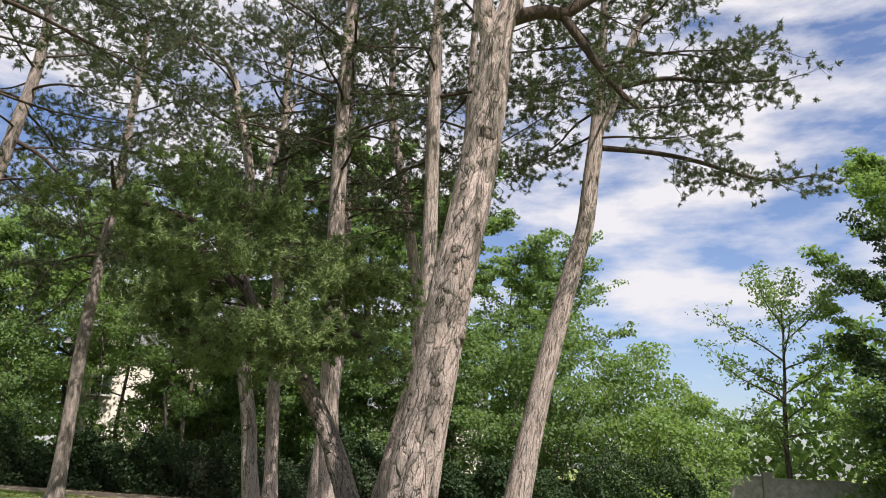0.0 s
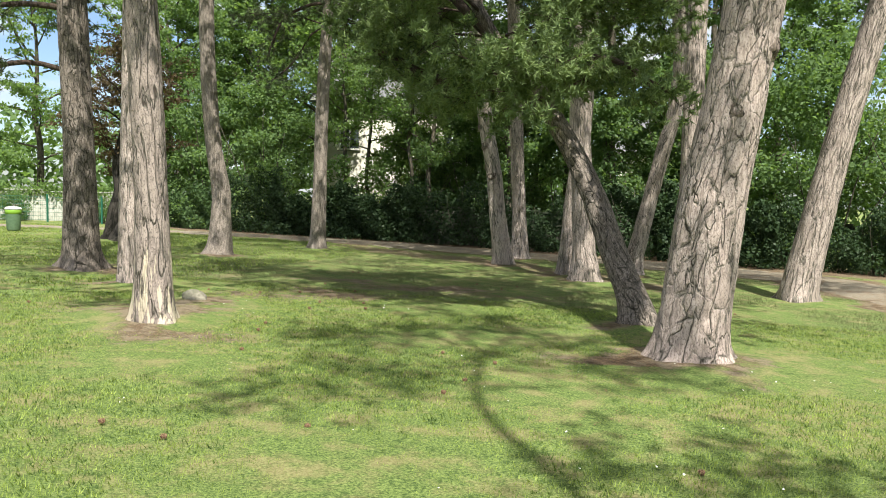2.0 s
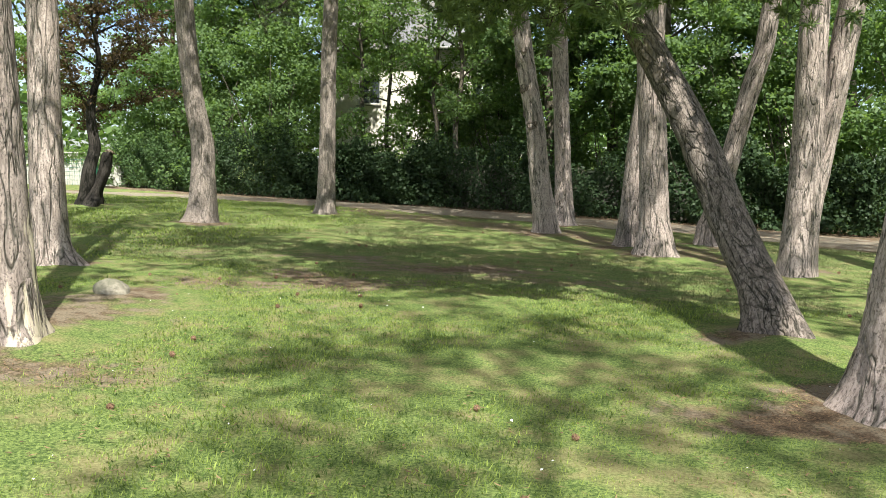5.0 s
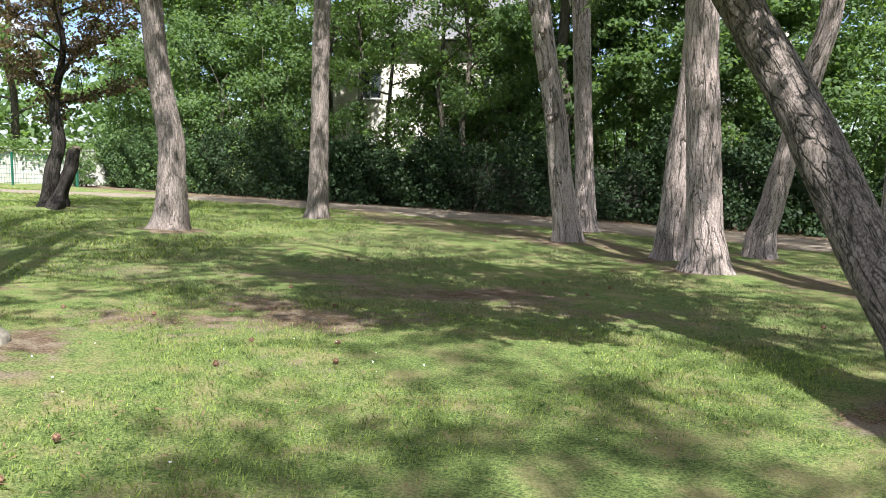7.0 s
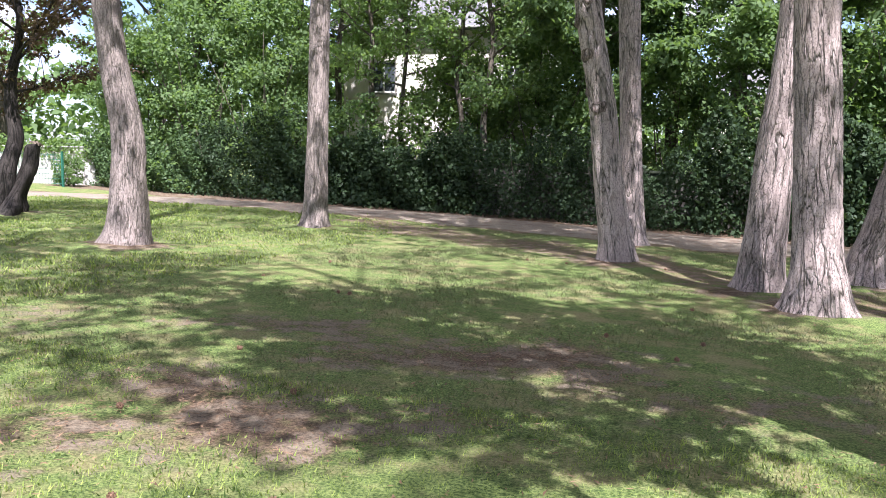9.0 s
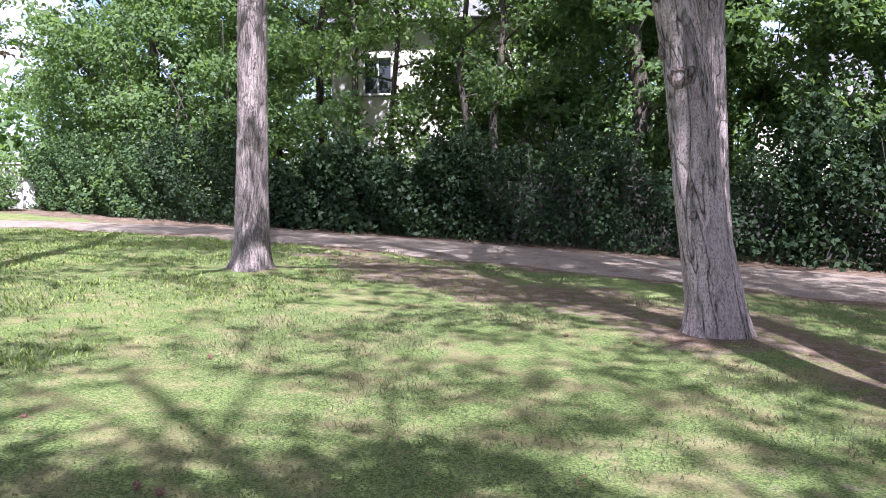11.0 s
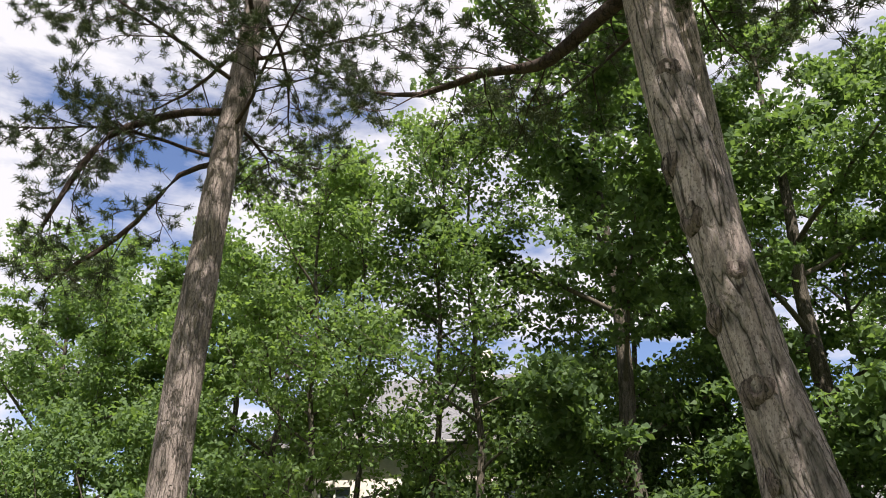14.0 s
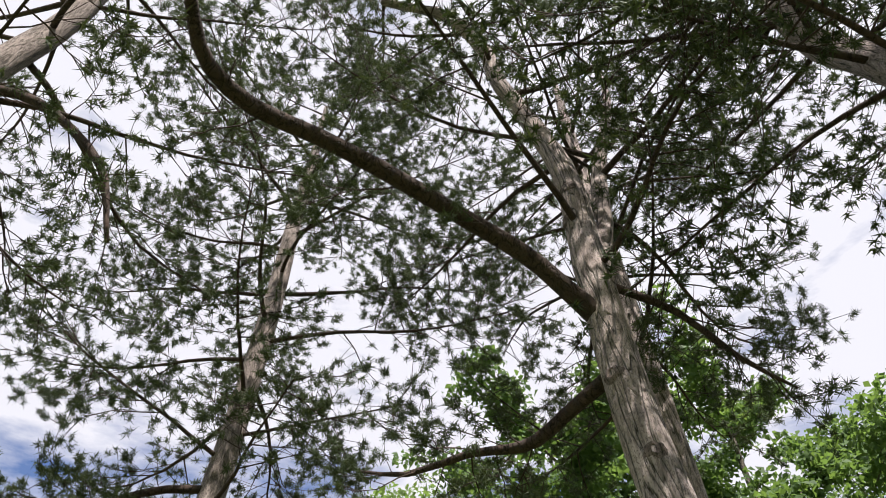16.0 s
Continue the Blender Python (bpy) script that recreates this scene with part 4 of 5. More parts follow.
def shrub(label, x, y, height, rx, ry, seed, leaf, leaves, size=0.12, name="shrub", foot=0.0, stems=7, group="shrubs along the wall"):
    """bush with stems and a lumpy crown that reaches down to foot"""
    base = Vector((x, y, gz(x, y)))
    bush = thing(name, base, label, "shrub", group)
    rng = random.Random(seed)
    lumps = []
    for j in range(stems):
        az, ln = j * 2.399 + seed, height * rng.uniform(0.55, 0.95)
        lp, rad = wander((rng.uniform(-0.3, 0.3), rng.uniform(-0.2, 0.2), -0.05), (math.cos(az) * 0.35 * rx / 2, math.sin(az) * 0.35, 1), ln, 0.035, 0.01, rng, 7, 0.0, 0.2)
        part("stem", Soup().tube(lp, rad, 5).mesh("stem"), BARK_BROAD, bush)
    for j in range(48):
        h = foot + (height - foot) * (j + rng.random()) / 48
        v = (h - foot) / (height - foot)
        w = math.sqrt(max(0.05, 1 - max(0, (v - 0.45) / 0.62) ** 2)) * (0.8 + 0.2 * min(1, v * 4))
        az = rng.uniform(0, 6.28)
        k = rng.uniform(0.35, 0.95)
        lumps.append((math.cos(az) * rx * w * k, math.sin(az) * ry * w * k, h))
    nrng = np.random.default_rng(seed)
    c = np.array(lumps)
    pick = c[nrng.integers(0, len(c), leaves)]
    r = unit(nrng.normal(size=(leaves, 3))) * (nrng.random((leaves, 1)) ** 0.38) * np.array((0.40 * rx, 0.40 * ry, 0.055 * height + 0.1))
    p = pick + r
    p[:, 2] = np.maximum(p[:, 2], 0.04 + 0.2 * nrng.random(leaves))
    tagged(part("foliage", leaf_mesh("foliage", p, seed, size), leaf, bush), kind="stuff")
    return bush


# ivy-clad low hedge in front of the old wall, unit by unit
HL = spline([(x, y, 0, 0) for x, y in HEDGE], 0.5)
irng = np.random.default_rng(77)
for i in range(0, len(HL) - 6, 6):
    a, b = HL[i], HL[i + 6]
    cx, cy = (a[0] + b[0]) / 2, (a[1] + b[1]) / 2
    d = np.array((b[0] - a[0], b[1] - a[1]))
    ln = np.hypot(*d)
    d = d / ln
    nrm = np.array((d[1], -d[0]))
    base = Vector((cx, cy, gz(cx, cy)))
    bush = thing("ivy_hedge", base, "dark green ivy hedge, dense and untrimmed, beside the path", "hedge", "hedge units along the path")
    # east of here the ivy takes the darker leaf colour, shade painted in
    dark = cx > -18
    top = (2.1 if -8 < cx < 0 else 1.8 if -12 < cx < 2 else 2.0) * (1 + 0.22 * math.sin(i * 1.7))
    n = 6800
    u = irng.uniform(-0.58, 0.58, n) * ln
    h = irng.random(n) ** 0.85 * (top + 0.28 * np.sin(u * 2.1 + i) + 0.22 * np.sin(u * 5.3 + i * 2))
    out = irng.random(n) ** 0.5 * (0.62 + 0.18 * np.sin(u * 3 + h * 4 + i)) * (1.08 - 0.35 * h / 2)
    out = np.where(irng.random(n) < 0.2, out - 0.7, out)
    p = np.stack([d[0] * u + nrm[0] * out, d[1] * u + nrm[1] * out, np.maximum(h, 0.03)], 1)
    tagged(part("foliage", leaf_mesh("foliage", p, 300 + i, 0.092 + 0.03 * (math.sin(i * 2.9) > 0), 0.8, 0.6), IVY if not dark else LEAF_SHADED, bush), kind="stuff")
    srng = random.Random(i)
    for k in range(5):
        s = srng.uniform(-0.5, 0.5) * ln
        lp, rad = wander((d[0] * s, d[1] * s, -0.05), (srng.uniform(-0.3, 0.3), srng.uniform(-0.3, 0.3), 1), top, 0.022, 0.006, srng, 5)
        part("stem", Soup().tube(lp, rad, 4).mesh("stem"), BARK_BROAD, bush)

SHRUBS = [("leafy light green elder bush at the path's end", -24.6, 34.6, 5.6, 2.2, 1.8, LEAF, 9000), ("broad green elder bush over the path", -21.0, 33.2, 6.2, 2.3, 1.9, LEAF, 11000),
          ("tall green bush with arching stems", -17.9, 33.0, 6.4, 2.1, 1.8, LEAF, 11000), ("small maple bush with broad leaves", -14.4, 32.0, 3.1, 1.1, 1.0, LEAF, 3600),
          ("dark bush growing over the old wall", -8.7, 33.9, 6.6, 2.1, 1.5, LEAF, 12000), ("dark yew-like bush in deep shade", -5.5, 34.2, 6.8, 2.1, 1.5, LEAF_MID, 12000),
          ("dark bush in deep shade", -2.6, 31.6, 5.4, 2.1, 1.7, LEAF_MID, 12000), ("tall dark bush behind the old wall", -1.2, 33.2, 7.4, 2.3, 1.6, LEAF_MID, 13000), ("tall dense bush beside the path", 0.6, 30.8, 6.8, 2.2, 1.9, LEAF, 12000),
          ("tall dense bush with sunlit top", 3.8, 30.3, 7.2, 2.3, 2.0, LEAF, 13000), ("rounded sunlit bush beside the path", 6.9, 30.4, 6.4, 2.3, 2.0, LEAF_LIGHT, 13000),
          ("rounded sunlit bush by the concrete wall", 9.4, 32.2, 4.8, 1.9, 1.8, LEAF_LIGHT, 10000), ("young green bush behind the hedge", -12.6, 32.9, 3.3, 1.5, 1.0, LEAF_LIGHT, 6500),
          ("young green bush behind the hedge", -10.9, 33.6, 4.5, 1.5, 1.0, LEAF_LIGHT, 6500), ("arching green bush before the house", -12.2, 36.0, 5.2, 1.2, 1.0, LEAF_LIGHT, 8500),
          ("dense green bush beside the concrete wall", 16.3, 29.6, 5.4, 2.2, 1.8, LEAF, 10000), ("green bush before the house", -9.9, 35.6, 5.6, 1.6, 1.2, LEAF, 7500)]
for k, (label, x, y, h, rx, ry, leaf, n) in enumerate(SHRUBS):
    shrub(label, x, y, h, rx, ry, 400 + 7 * k, leaf, int(n * 0.85), 0.15 if h > 4 else 0.14)

TREES = [("slim young ash with a bare lower trunk", -14.2, 32.6, 12.6, 1.6, 0.11, LEAF_LIGHT, 8000, 0.3), ("slim young ash leaning slightly", -13.3, 33.0, 12.2, 1.5, 0.09, LEAF_LIGHT, 7600, 0.28),
         ("slim ash with pale green crown", -11.4, 32.8, 13.0, 1.6, 0.10, LEAF_LIGHT, 8000, 0.25), ("ash forked above the hedge", -10.5, 32.9, 12.6, 1.8, 0.12, LEAF, 9000, 0.24),
         ("spreading dark lime tree with heavy limbs", -7.3, 33.4, 15.2, 3.1, 0.26, LEAF_MID, 27000, 0.12), ("dark lime tree behind the wall", -5.4, 37.0, 15.4, 3.2, 0.24, LEAF_MID, 18000, 0.3), ("broad lime tree over the wall", -3.6, 34.4, 16.2, 3.2, 0.28, LEAF, 26000, 0.14),
         ("tall maple tree with bright green top", 0.2, 34.6, 14.6, 3.1, 0.24, LEAF, 20000, 0.2), ("tall light green ash tree", -16.8, 35.6, 12.6, 2.6, 0.16, LEAF_LIGHT, 13000, 0.34),
         ("light green tree behind the bushes", -20.5, 36.6, 10.4, 2.6, 0.16, LEAF_LIGHT, 13000, 0.22), ("light green tree beyond the wall", -26.0, 37.5, 13.4, 3.3, 0.2, LEAF_LIGHT, 15000, 0.2),
         ("leafy tree behind the white wall", -31.0, 34.0, 12.4, 3.2, 0.2, LEAF_LIGHT, 12000, 0.2), ("leafy tree at the far side of the lawn", -33.0, 27.0, 10.8, 3.0, 0.18, LEAF_LIGHT, 10000, 0.22),
         ("leafy tree standing behind the bushes", -22.8, 35.4, 10.8, 2.8, 0.18, LEAF, 14000, 0.15), ("leafy tree standing behind the bushes", -20.8, 39.5, 13.0, 3.2, 0.2, LEAF, 17000, 0.08), ("leafy tree standing behind the bushes", -23.4, 40.5, 12.4, 3.3, 0.2, LEAF, 17000, 0.08),
         ("leafy tree standing behind the bushes", -28.6, 42.0, 12.8, 3.4, 0.2, LEAF, 16000, 0.08), ("dark leafy tree beside the house", -7.6, 40.6, 13.5, 3.2, 0.2, LEAF_MID, 17000, 0.08),
         ("dark leafy tree beyond the wall", -1.6, 40.0, 13.2, 3.4, 0.2, LEAF_MID, 17000, 0.06), ("dark leafy tree beyond the wall", 3.2, 41.0, 12.0, 3.3, 0.2, LEAF_MID, 14000, 0.06),
         ("tall maple tree above the hedge", 4.4, 35.5, 11.0, 2.8, 0.2, LEAF, 11000, 0.25), ("thin tree with sparse feathery foliage", 14.7, 35.8, 10.4, 2.6, 0.16, LEAF, 4200, 0.3),
         ("large maple tree with bright green leaves", 19.6, 33.4, 16.0, 3.6, 0.3, LEAF_LIGHT, 26000, 0.2), ("large dark green tree beside the path", 18.6, 28.6, 10.0, 3.2, 0.26, LEAF_SHADED, 27000, 0.02)]
for k, (label, x, y, h, reach, tr, leaf, n, low) in enumerate(TREES):
    broad_tree(label, x, y, h, reach, 600 + 11 * k, leaf, n, low, 0.205 if tr > 0.23 else 0.185 if tr > 0.13 else 0.15, tr, (0.3 * math.sin(k), 0.2 * math.cos(k)), 0.8, 18)

# purple-leaved plum with a crooked trunk and a sawn-off limb
plum = broad_tree("crooked black plum tree with sparse purple leaves", -16.6, 21.45, 5.2, 1.5, 901, LEAF_PURPLE, 7000, 0.4, 0.11, 0.2, (0.35, 0.35), 0.5, 14, BARK_BLACK, "plum_tree")
stub = [(0.0, 0.0, -0.1, 0.24), (0.12, 0.1, 0.35, 0.2), (0.3, 0.3, 0.85, 0.16), (0.36, 0.37, 1.3, 0.14), (0.40, 0.42, 1.36, 0.13)]
part("sawn_limb", bark_trunk("sawn_limb", stub, 905, 0.5, 0.05, 0.03), BARK_BLACK, plum, "thick black sawn-off limb")
part("cut_face", Soup().tube([Vector((0.398, 0.418, 1.345)), Vector((0.405, 0.425, 1.375))], [0.128, 0.125], 16).mesh("cut_face"), CUT, plum, "pale round saw cut")

# distant belt of woods that closes the view
wr = np.random.default_rng(5)
wpts = []
for a in np.linspace(-1.75, 1.55, 70):
    r = 62 + 8 * math.sin(a * 7)
    cx, cy, hh = -4 + r * math.sin(a), 8 + r * math.cos(a), 10.0 + 2.6 * math.sin(a * 11) + 1.5 * math.sin(a * 23)
    k = 420
    w = unit(wr.normal(size=(k, 3))) * (wr.random((k, 1)) ** 0.4)
    wpts.append(np.array((cx, cy, hh * 0.5 - 0.8)) + w * (3.6, 3.6, hh * 0.55))
wob = new("far_woods", leaf_mesh("far_woods", np.concatenate(wpts), 6, 0.75))
wob.data.materials.append(LEAF)
tagged(wob, "distant belt of green broadleaved trees", "trees", kind="stuff")


# ---- walls, house, fence ----
def wall_between(name, a, b, height, thick, mat, label, cap=0.0, kind="structure"):
    """wall with a coping stone along its top"""
    d = Vector((b[0] - a[0], b[1] - a[1], 0))
    m = Matrix.Translation((a[0], a[1], gz(*a))) @ Matrix.Rotation(math.atan2(d.y, d.x), 4, "Z")
    slope = gz(*b) - gz(*a)
    s = Soup()
    seg = max(1, int(d.length / 2.4))
    for i in range(seg):
        u0, u1 = i / seg * d.length, (i + 1) / seg * d.length
        z = slope * (i + 0.5) / seg
        s.box((u0, -thick / 2, z - 0.5), (u1 - 0.012, thick / 2, z + height), m)
        if cap:
            s.box((u0, -thick / 2 - 0.04, z + height), (u1 - 0.012, thick / 2 + 0.04, z + height + cap), m)
    ob = new(name, s.mesh(name, False))
    ob.data.materials.append(mat)
    return tagged(ob, label, "wall", kind=kind)


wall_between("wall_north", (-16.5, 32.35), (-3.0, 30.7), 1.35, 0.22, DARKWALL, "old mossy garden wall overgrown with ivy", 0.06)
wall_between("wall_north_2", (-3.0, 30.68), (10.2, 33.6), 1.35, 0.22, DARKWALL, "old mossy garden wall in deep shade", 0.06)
wall_between("wall_east", (10.4, 34.0), (24.0, 30.0), 2.0, 0.2, CONCRETE, "weathered grey concrete garden wall with a flat coping", 0.05)
wall_between("wall_west", (-36.0, 23.6), (-23.6, 34.6), 1.3, 0.22, LIMEWASH, "whitewashed garden wall topped with ivy", 0.05)
pil = new("wall_pillar", Soup().box((12.7, 33.05, -1.4), (13.1, 33.3, 1.3)).box((12.66, 33.01, 1.3), (13.14, 33.34, 1.38)).mesh("wall_pillar", False))
pil.data.materials.append(CONCRETE)
tagged(pil, "grey concrete pillar in the garden wall", "pillar", kind="structure")

# ivy along the top of the white wall
vr = np.random.default_rng(9)
for i in range(5):
    t0, t1 = i / 5, (i + 1) / 5
    k = 2600
    t = vr.uniform(t0, t1, k)
    x, y = -36 + 12.4 * t, 23.6 + 11.0 * t
    z = gz(x, y) + 1.25 + vr.normal(0, 0.16, k) + 0.12 * np.sin(t * 50)
    p = np.stack([x + vr.normal(0, 0.16, k), y + vr.normal(0, 0.16, k), z], 1)
    o = Vector((float(x.mean()), float(y.mean()), float(z.mean())))
    v = thing("wall_ivy", o, "yellow-green ivy hanging over the white wall's top", "ivy", "ivy on the wall")
    tagged(part("foliage", leaf_mesh("foliage", p - np.array(o), 50 + i, 0.12), LEAF_LIGHT, v), kind="stuff")

for k, (x, y, h, r) in enumerate(((-25.2, 31.6, 1.0, 0.55), (-28.0, 29.4, 1.15, 0.7), (-30.5, 27.4, 0.95, 0.6), (-24.2, 32.9, 1.2, 0.6))):
    shrub("small rounded green shrub before the white wall", x, y, h, r, r, 960 + k, LEAF, 2200, 0.09, stems=4, group="shrubs before the wall")


def mesh_fence(a, b):
    base = Vector((a[0], a[1], gz(*a)))
    fence = thing("mesh_fence", base, "low green welded wire fence on thin posts", "fence")
    d = Vector((b[0] - a[0], b[1] - a[1], gz(*b) - gz(*a)))
    n = 5
    for i in range(n + 1):
        p = d * (i / n)
        part("post", Soup().box((p.x - 0.03, p.y - 0.03, p.z - 0.1), (p.x + 0.03, p.y + 0.03, p.z + 1.15)).box((p.x - 0.036, p.y - 0.036, p.z + 1.15), (p.x + 0.036, p.y + 0.036, p.z + 1.18)).mesh("post", False), GREEN_METAL, fence)
    for i in range(n):
        s = Soup()
        p, q = d * (i / n), d * ((i + 1) / n)
        for k in range(7):
            z = Vector((0, 0, 0.1 + 0.16 * k))
            s.tube([p + z, q + z], [0.006, 0.006], 4)
        for k in range(1, 24):
            r = p.lerp(q, k / 24)
            s.tube([r + Vector((0, 0, 0.06)), r + Vector((0, 0, 1.1))], [0.0045, 0.0045], 4)
        part("wire_panel", s.mesh("wire_panel", False), GREEN_METAL, fence)


mesh_fence((-33.0, 24.2), (-24.8, 30.9))


def lathe(profile, n=24):
    s = Soup()
    for r, z in profile:
        for k in range(n):
            w = 2 * math.pi * k / n
            s.v.append(Vector((r * math.cos(w), r * math.sin(w), z)))
    for i in range(len(profile) - 1):
        for k in range(n):
            s.f.append((i * n + k, i * n + (k + 1) % n, (i + 1) * n + (k + 1) % n, (i + 1) * n + k))
    return s


bx, by = -21.7, 23.0
litter_bin = thing("litter_bin", (bx, by, gz(bx, by)), "green park litter bin with a lime band and pale lid", "bin")
part("body", lathe([(0.0, 0.02), (0.24, 0.02), (0.25, 0.05), (0.29, 0.66), (0.29, 0.68)]).mesh("body"), BIN_BODY, litter_bin)
part("band", lathe([(0.285, 0.67), (0.30, 0.68), (0.305, 0.84), (0.29, 0.85)]).mesh("band"), BIN_BAND, litter_bin, "lime green band")
part("lid", lathe([(0.29, 0.845), (0.315, 0.85), (0.315, 0.89), (0.26, 0.94), (0.12, 0.965), (0.0, 0.97)]).mesh("lid"), BIN_LID, litter_bin, "pale grey domed lid")
litter_bin.scale = (0.82, 0.82, 0.82)
part("foot", lathe([(0.0, -0.05), (0.21, -0.05), (0.21, 0.03), (0.0, 0.03)]).mesh("foot"), BIN_BODY, litter_bin)


def house(x, y, turn, wide, deep, eave, ridge, label, windows):
    base = Vector((x, y, gz(x, y)))
    h = thing("house", base, label, "house")
    h.rotation_euler = (0, 0, radians(turn))
    w = wide / 2
    s = Soup()
    xs = sorted({-w, w, *(v for a in windows for v in (a[0] - a[2] / 2, a[0] + a[2] / 2))})
    zs = sorted({0.0, eave, *(v for a in windows for v in (a[1], a[1] + a[3]))})
    for x0, x1 in zip(xs, xs[1:]):
        for z0, z1 in zip(zs, zs[1:]):
            mx, mz = (x0 + x1) / 2, (z0 + z1) / 2
            if not any(abs(mx - a[0]) < a[2] / 2 and a[1] < mz < a[1] + a[3] for a in windows):
                s.box((x0, 0, z0), (x1, 0.3, z1))
    s.box((-w, deep - 0.3, -0.2), (w, deep, eave)).box((-w, 0.3, -0.2), (-w + 0.3, deep - 0.3, eave)).box((w - 0.3, 0.3, -0.2), (w, deep - 0.3, eave))
    for sx in (-w, w - 0.3):
        i = len(s.v)
        for q in ((0, eave), (deep, eave), (deep / 2, ridge - 0.1)):
            s.v += [Vector((sx, q[0], q[1])), Vector((sx + 0.3, q[0], q[1]))]
        s.f += [(i, i + 2, i + 4), (i + 1, i + 5, i + 3), (i, i + 4, i + 5, i + 1), (i + 2, i + 3, i + 5, i + 4)]
    part("wall", s.mesh("wall", False), PLASTER, h)
    r = Soup()
    for sy in (-1, 1):
        i = len(r.v)
        y0, y1 = deep / 2, deep / 2 + sy * (deep / 2 + 0.45)
        z1 = eave - 0.25
        for xx in (-w - 0.35, w + 0.35):
            for yy, zz in ((y0, ridge), (y1, z1), (y1, z1 - 0.16), (y0, ridge - 0.16)):
                r.v.append(Vector((xx, yy, zz)))
        r.f += [(i, i + 1, i + 5, i + 4), (i + 3, i + 7, i + 6, i + 2), (i + 1, i + 2, i + 6, i + 5), (i, i + 3, i + 2, i + 1), (i + 4, i + 5, i + 6, i + 7)]
    roof = part("roof", r.mesh("roof", False), ROOF, h, "grey tiled pitched roof")
    part("chimney", Soup().box((w * 0.4, deep / 2 - 0.3, ridge - 0.5), (w * 0.4 + 0.6, deep / 2 + 0.3, ridge + 0.9)).mesh("chimney", False), PLASTER, roof)
    part("gutter", Soup().tube([Vector((-w - 0.3, -0.5, eave - 0.3)), Vector((w + 0.3, -0.5, eave - 0.3))], [0.06, 0.06], 8).mesh("gutter"), CONCRETE, h)
    for cx, z, ww, hh in windows:
        win = part("window", Soup().box((cx - ww / 2 - 0.06, -0.06, z - 0.08), (cx + ww / 2 + 0.06, 0.12, z - 0.02)).mesh("window", False), CONCRETE, h, "stone window sill")
        f = Soup()
        for lo, hi in (((cx - ww / 2, z), (cx - ww / 2 + 0.07, z + hh)), ((cx + ww / 2 - 0.07, z), (cx + ww / 2, z + hh)), ((cx - ww / 2 + 0.07, z), (cx + ww / 2 - 0.07, z + 0.07)),
                       ((cx - ww / 2 + 0.07, z + hh - 0.07), (cx + ww / 2 - 0.07, z + hh)), ((cx - 0.035, z + 0.07), (cx + 0.035, z + hh - 0.07))):
            f.box((lo[0], 0.12, lo[1]), (hi[0], 0.2, hi[1]))
        part("frame", f.mesh("frame", False), WHITE, win, "white window frame")
        for sx in (-1, 1):
            part("pane", Soup().box((cx + min(0, sx) * (ww / 2 - 0.07) + 0.035 * (sx > 0), 0.155, z + 0.07), (cx + max(0, sx) * (ww / 2 - 0.07) - 0.035 * (sx < 0), 0.17, z + hh - 0.07)).mesh("pane", False), GLASS, win)


house(-15.0, 41.0, 8, 8.4, 7.0, 7.0, 9.8, "cream plastered house with grey roof seen through trees", [(-2.5, 0.9, 1.1, 1.3), (-2.5, 4.2, 1.1, 1.3), (0.6, 0.9, 1.1, 1.3), (0.6, 4.2, 1.1, 1.3), (2.9, 4.2, 1.0, 1.3)])
house(-1.5, 55.0, -6, 7.0, 8.0, 5.6, 8.8, "pale yellow house beyond the trees", [(-2, 0.9, 1.2, 1.3), (-2, 3.3, 1.2, 1.4), (1.6, 0.9, 1.2, 1.3), (1.6, 3.3, 1.2, 1.4)])

# ---- small things on the lawn ----
rk = bmesh.new()
bmesh.ops.create_icosphere(rk, subdivisions=4, radius=0.135)
for v in rk.verts:
    v.co = Vector((v.co.x * 1.3, v.co.y * 1.0, v.co.z * 0.85)) * (1 + 0.2 * noise.noise(v.co * 8) + 0.06 * noise.noise(v.co * 30))
rme = bpy.data.meshes.new("boulder")
rk.to_mesh(rme)
rk.free()
rme.polygons.foreach_set("use_smooth", np.ones(len(rme.polygons), dtype=bool))
rme.materials.append(STONE)
rock = tagged(new("boulder", rme), "pale rounded boulder lying in the grass", "stone")
rock.location = (-6.82, 11.12, gz(-6.82, 11.12) + 0.07)


def cone_mesh():
    s = lathe([(0.0, -0.035), (0.012, -0.03), (0.022, -0.015), (0.023, 0.0), (0.018, 0.018), (0.009, 0.033), (0.0, 0.038)], 9)
    for i in range(26):
        z = -0.026 + 0.056 * i / 26
        w = i * 2.399
        r = 0.026 * math.sqrt(max(0.1, 1 - (z / 0.042) ** 2))
        c = Vector((math.cos(w) * r, math.sin(w) * r, z))
        s.box((-0.006, -0.005, -0.002), (0.008, 0.005, 0.002), Matrix.Translation(c) @ Matrix.Rotation(w, 4, "Z") @ Matrix.Rotation(-0.6, 4, "Y"))
    return s.mesh("pine_cone", False)


cme = cone_mesh()
cme.materials.append(CONE)
crng = random.Random(12)
for i in range(45):
    x, y = crng.uniform(-8.5, 0.5), crng.uniform(5.5, 22.0)
    c = new("pine_cone", cme)
    c.matrix_world = pose(x, y, gz(x, y) + 0.016, crng.uniform(70, 110), crng.uniform(-20, 20), crng.uniform(0, 360)) @ Matrix.Scale(0.62, 4)
    tagged(c, "small brown pine cone lying on the grass", "cone", "cones on the lawn")


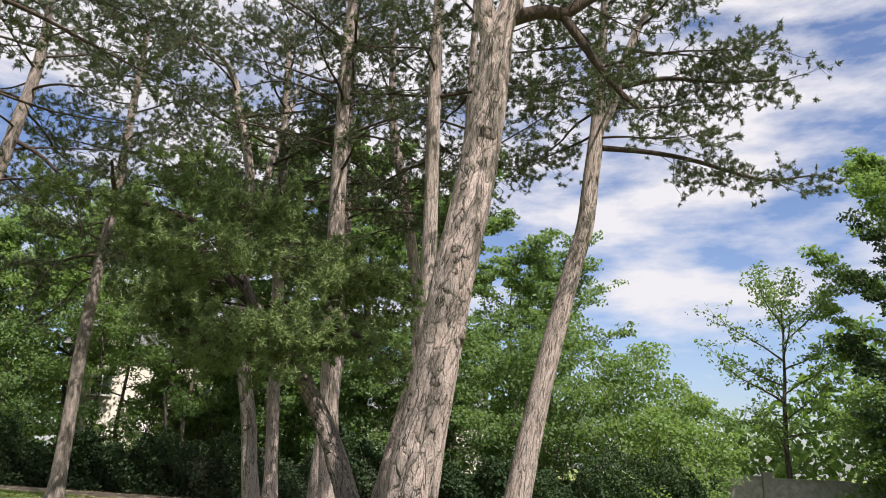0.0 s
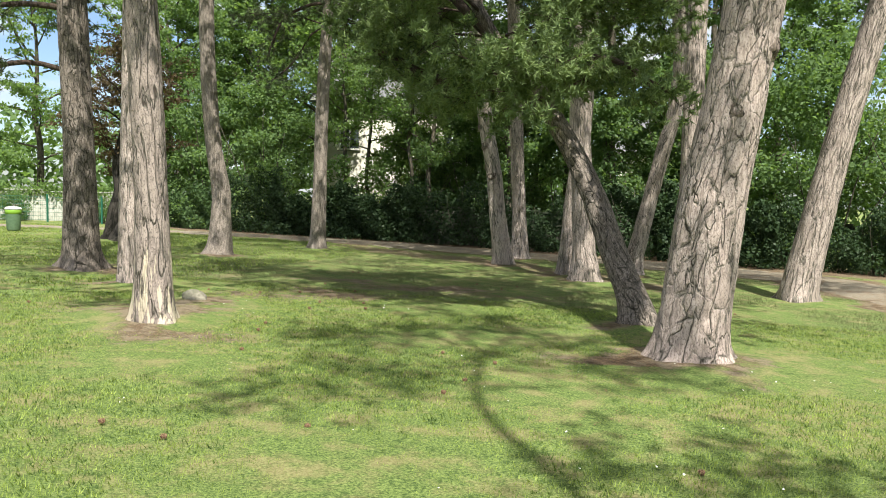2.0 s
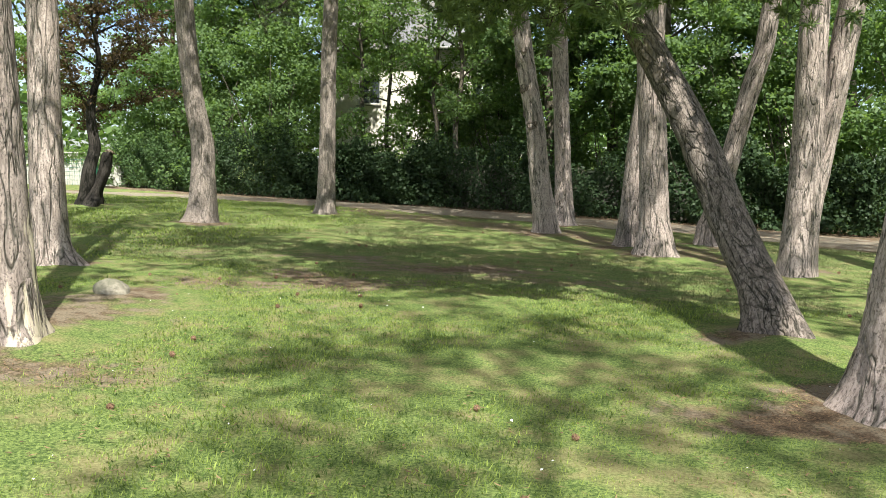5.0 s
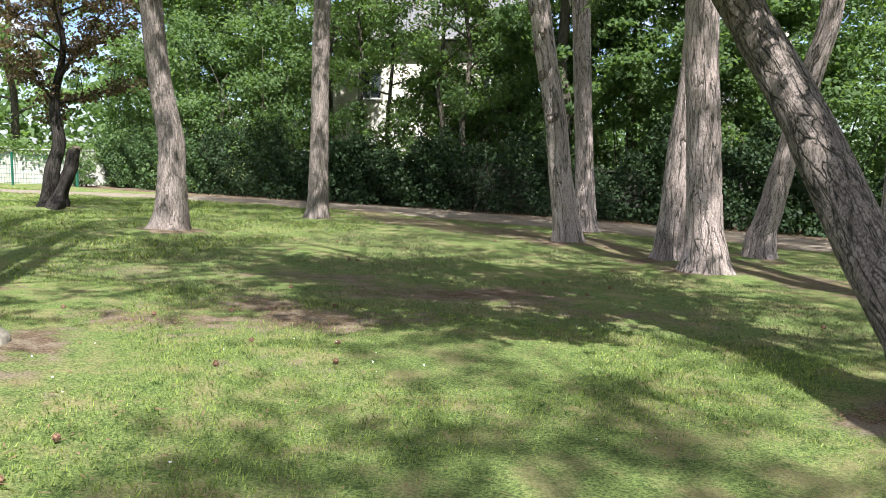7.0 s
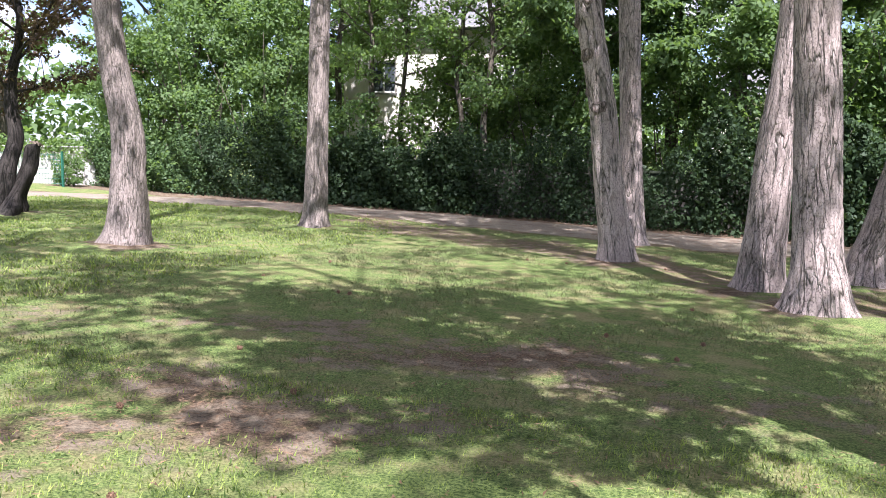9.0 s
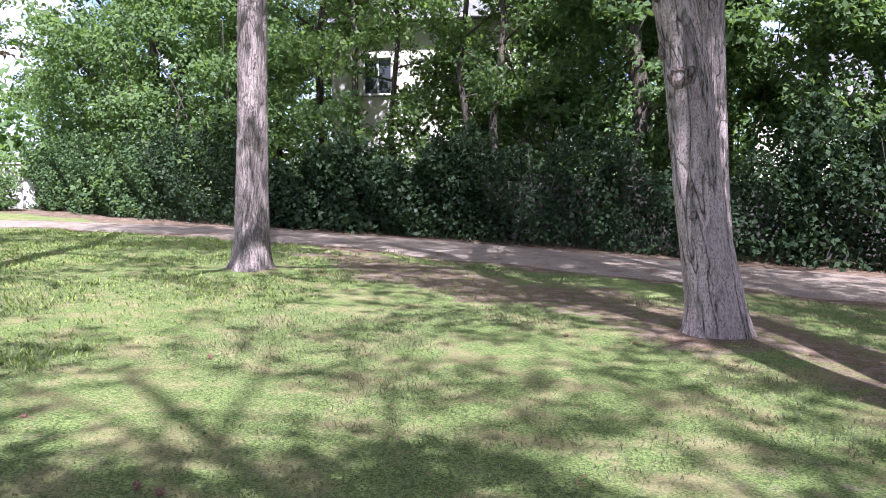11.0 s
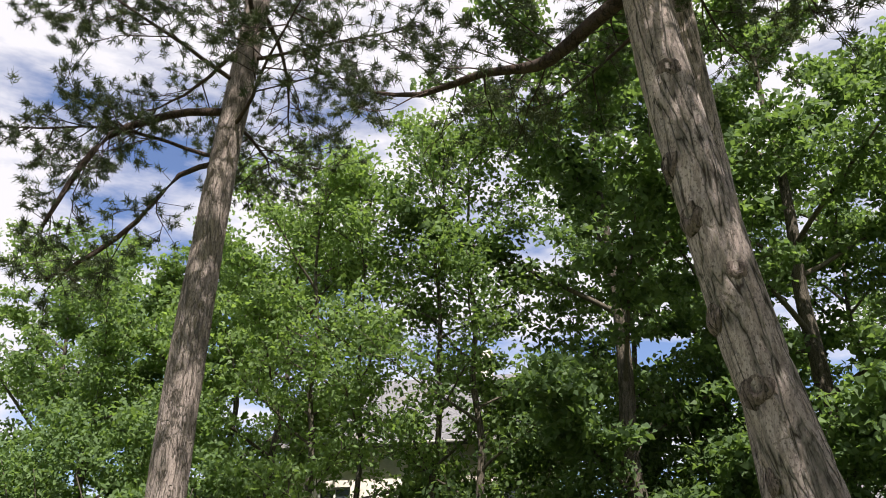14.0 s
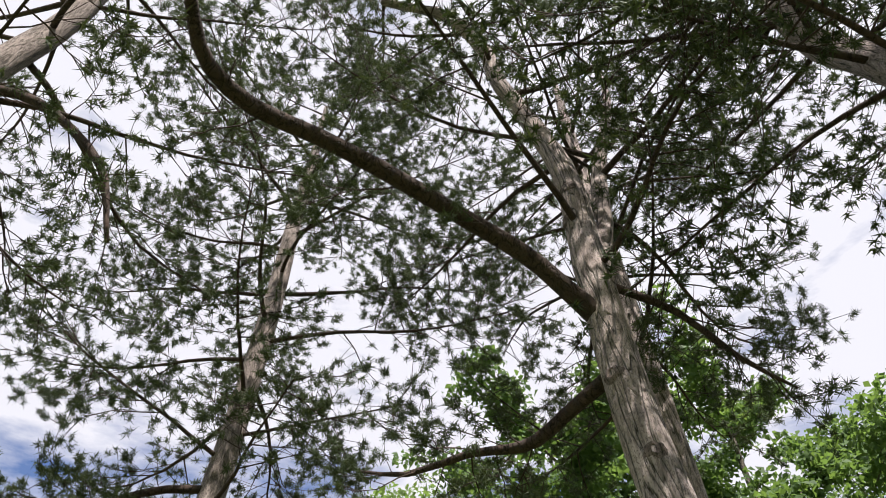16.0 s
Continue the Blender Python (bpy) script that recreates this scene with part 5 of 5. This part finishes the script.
# ---- grass ----
def grass(name, x0, x1, y0, y1, count, seed, height, width, label, mat=GRASS):
    r = np.random.default_rng(seed)
    px, py = r.uniform(x0, x1, count), r.uniform(y0, y1, count)
    b = bareness(px, py) + 0.28 * (np.sin(px * 2.3 + np.sin(py * 3.1)) * np.sin(py * 2.7 + 1.3 * np.sin(px * 1.9))) * 0.6
    keep = r.random(count) > np.clip(b * 2.1 - 0.32, 0.0, 0.985)
    px, py = px[keep], py[keep]
    n = len(px)
    root = np.stack([px, py, gz(px, py) - 0.004], 1)
    w = r.uniform(0, 6.283, n)
    lean = np.stack([np.cos(w), np.sin(w), np.zeros(n)], 1) * r.uniform(0.2, 1.0, (n, 1))
    clump = 0.8 + 0.25 * np.sin(px * 3.7 + 2 * np.sin(py * 1.1)) * np.sin(py * 3.1 + px)
    h = (height * r.uniform(0.5, 1.3, n) * clump)[:, None]
    side = np.stack([-np.sin(w + 0.6), np.cos(w + 0.6), np.zeros(n)], 1) * (width * r.uniform(0.6, 1.3, (n, 1)))
    tip = root + (np.array((0, 0, 1.0)) + lean) * h
    v = np.stack([root - side, root + side, tip], 1).reshape(-1, 3)
    ob = new(name, array_mesh(name, v, np.arange(n * 3).reshape(-1, 3)))
    ob.data.materials.append(mat)
    tagged(ob, label, "grass", kind="stuff")


grass("grass", -9, 3.5, 3.0, 14, 250000, 1, 0.034, 0.0038, "short mown green grass blades")
grass("grass", -13, 4, 13.5, 26, 215000, 2, 0.030, 0.0046, "sparse mown grass blades with dry straw between", GRASS_DRY)
grass("grass", -26, -9, 6, 28, 85000, 3, 0.055, 0.0115, "short mown green grass blades")


# ---- fallen needles and leaf litter ----
lr = np.random.default_rng(31)
N = 900000
lx, ly = lr.uniform(-17, 5, N), lr.uniform(7, 31, N)
lk = lr.random(N) < np.clip(bareness(lx, ly) * 1.1 - 0.3, 0.06 * (np.abs(lx + 5) < 5.5) * (ly < 26), 0.5) * (0.35 + 0.65 * (np.sin(lx * 1.9 + 2 * np.sin(ly * 1.3)) * np.sin(ly * 2.3) > -0.2)) * 0.6
lx, ly = lx[lk], ly[lk]
n = len(lx)
w = lr.uniform(0, 6.283, n)
d = np.stack([np.cos(w), np.sin(w), lr.uniform(-0.05, 0.14, n)], 1) * lr.uniform(0.012, 0.034, (n, 1))
sd = np.stack([-np.sin(w), np.cos(w), np.zeros(n)], 1) * lr.uniform(0.004, 0.013, (n, 1))
root = np.stack([lx, ly, gz(lx, ly) + 0.022], 1)
lob = new("needle_litter", array_mesh("needle_litter", np.stack([root - d, root + sd, root + d], 1).reshape(-1, 3), np.arange(n * 3).reshape(-1, 3)))
lob.data.materials.append(leaf_material("fallen_needles", (0.085, 0.050, 0.032), (0.30, 0.20, 0.12), 0.05, 0.85))
tagged(lob, "fallen reddish brown needles and dry leaves", "litter", kind="stuff")

# white daisies dotted over the lawn, too many to pick out
dr = np.random.default_rng(61)
dx, dy = dr.uniform(-6.5, 2.0, 90), dr.uniform(5.0, 12.5, 90)
dob = new("daisies", leaf_mesh("daisies", np.stack([dx, dy, gz(dx, dy) + 0.045], 1), 62, 0.015, 0.95, 2.5))
dob.data.materials.append(WHITE)
tagged(dob, "tiny white daisies scattered in the mown grass", "flowers", kind="stuff")
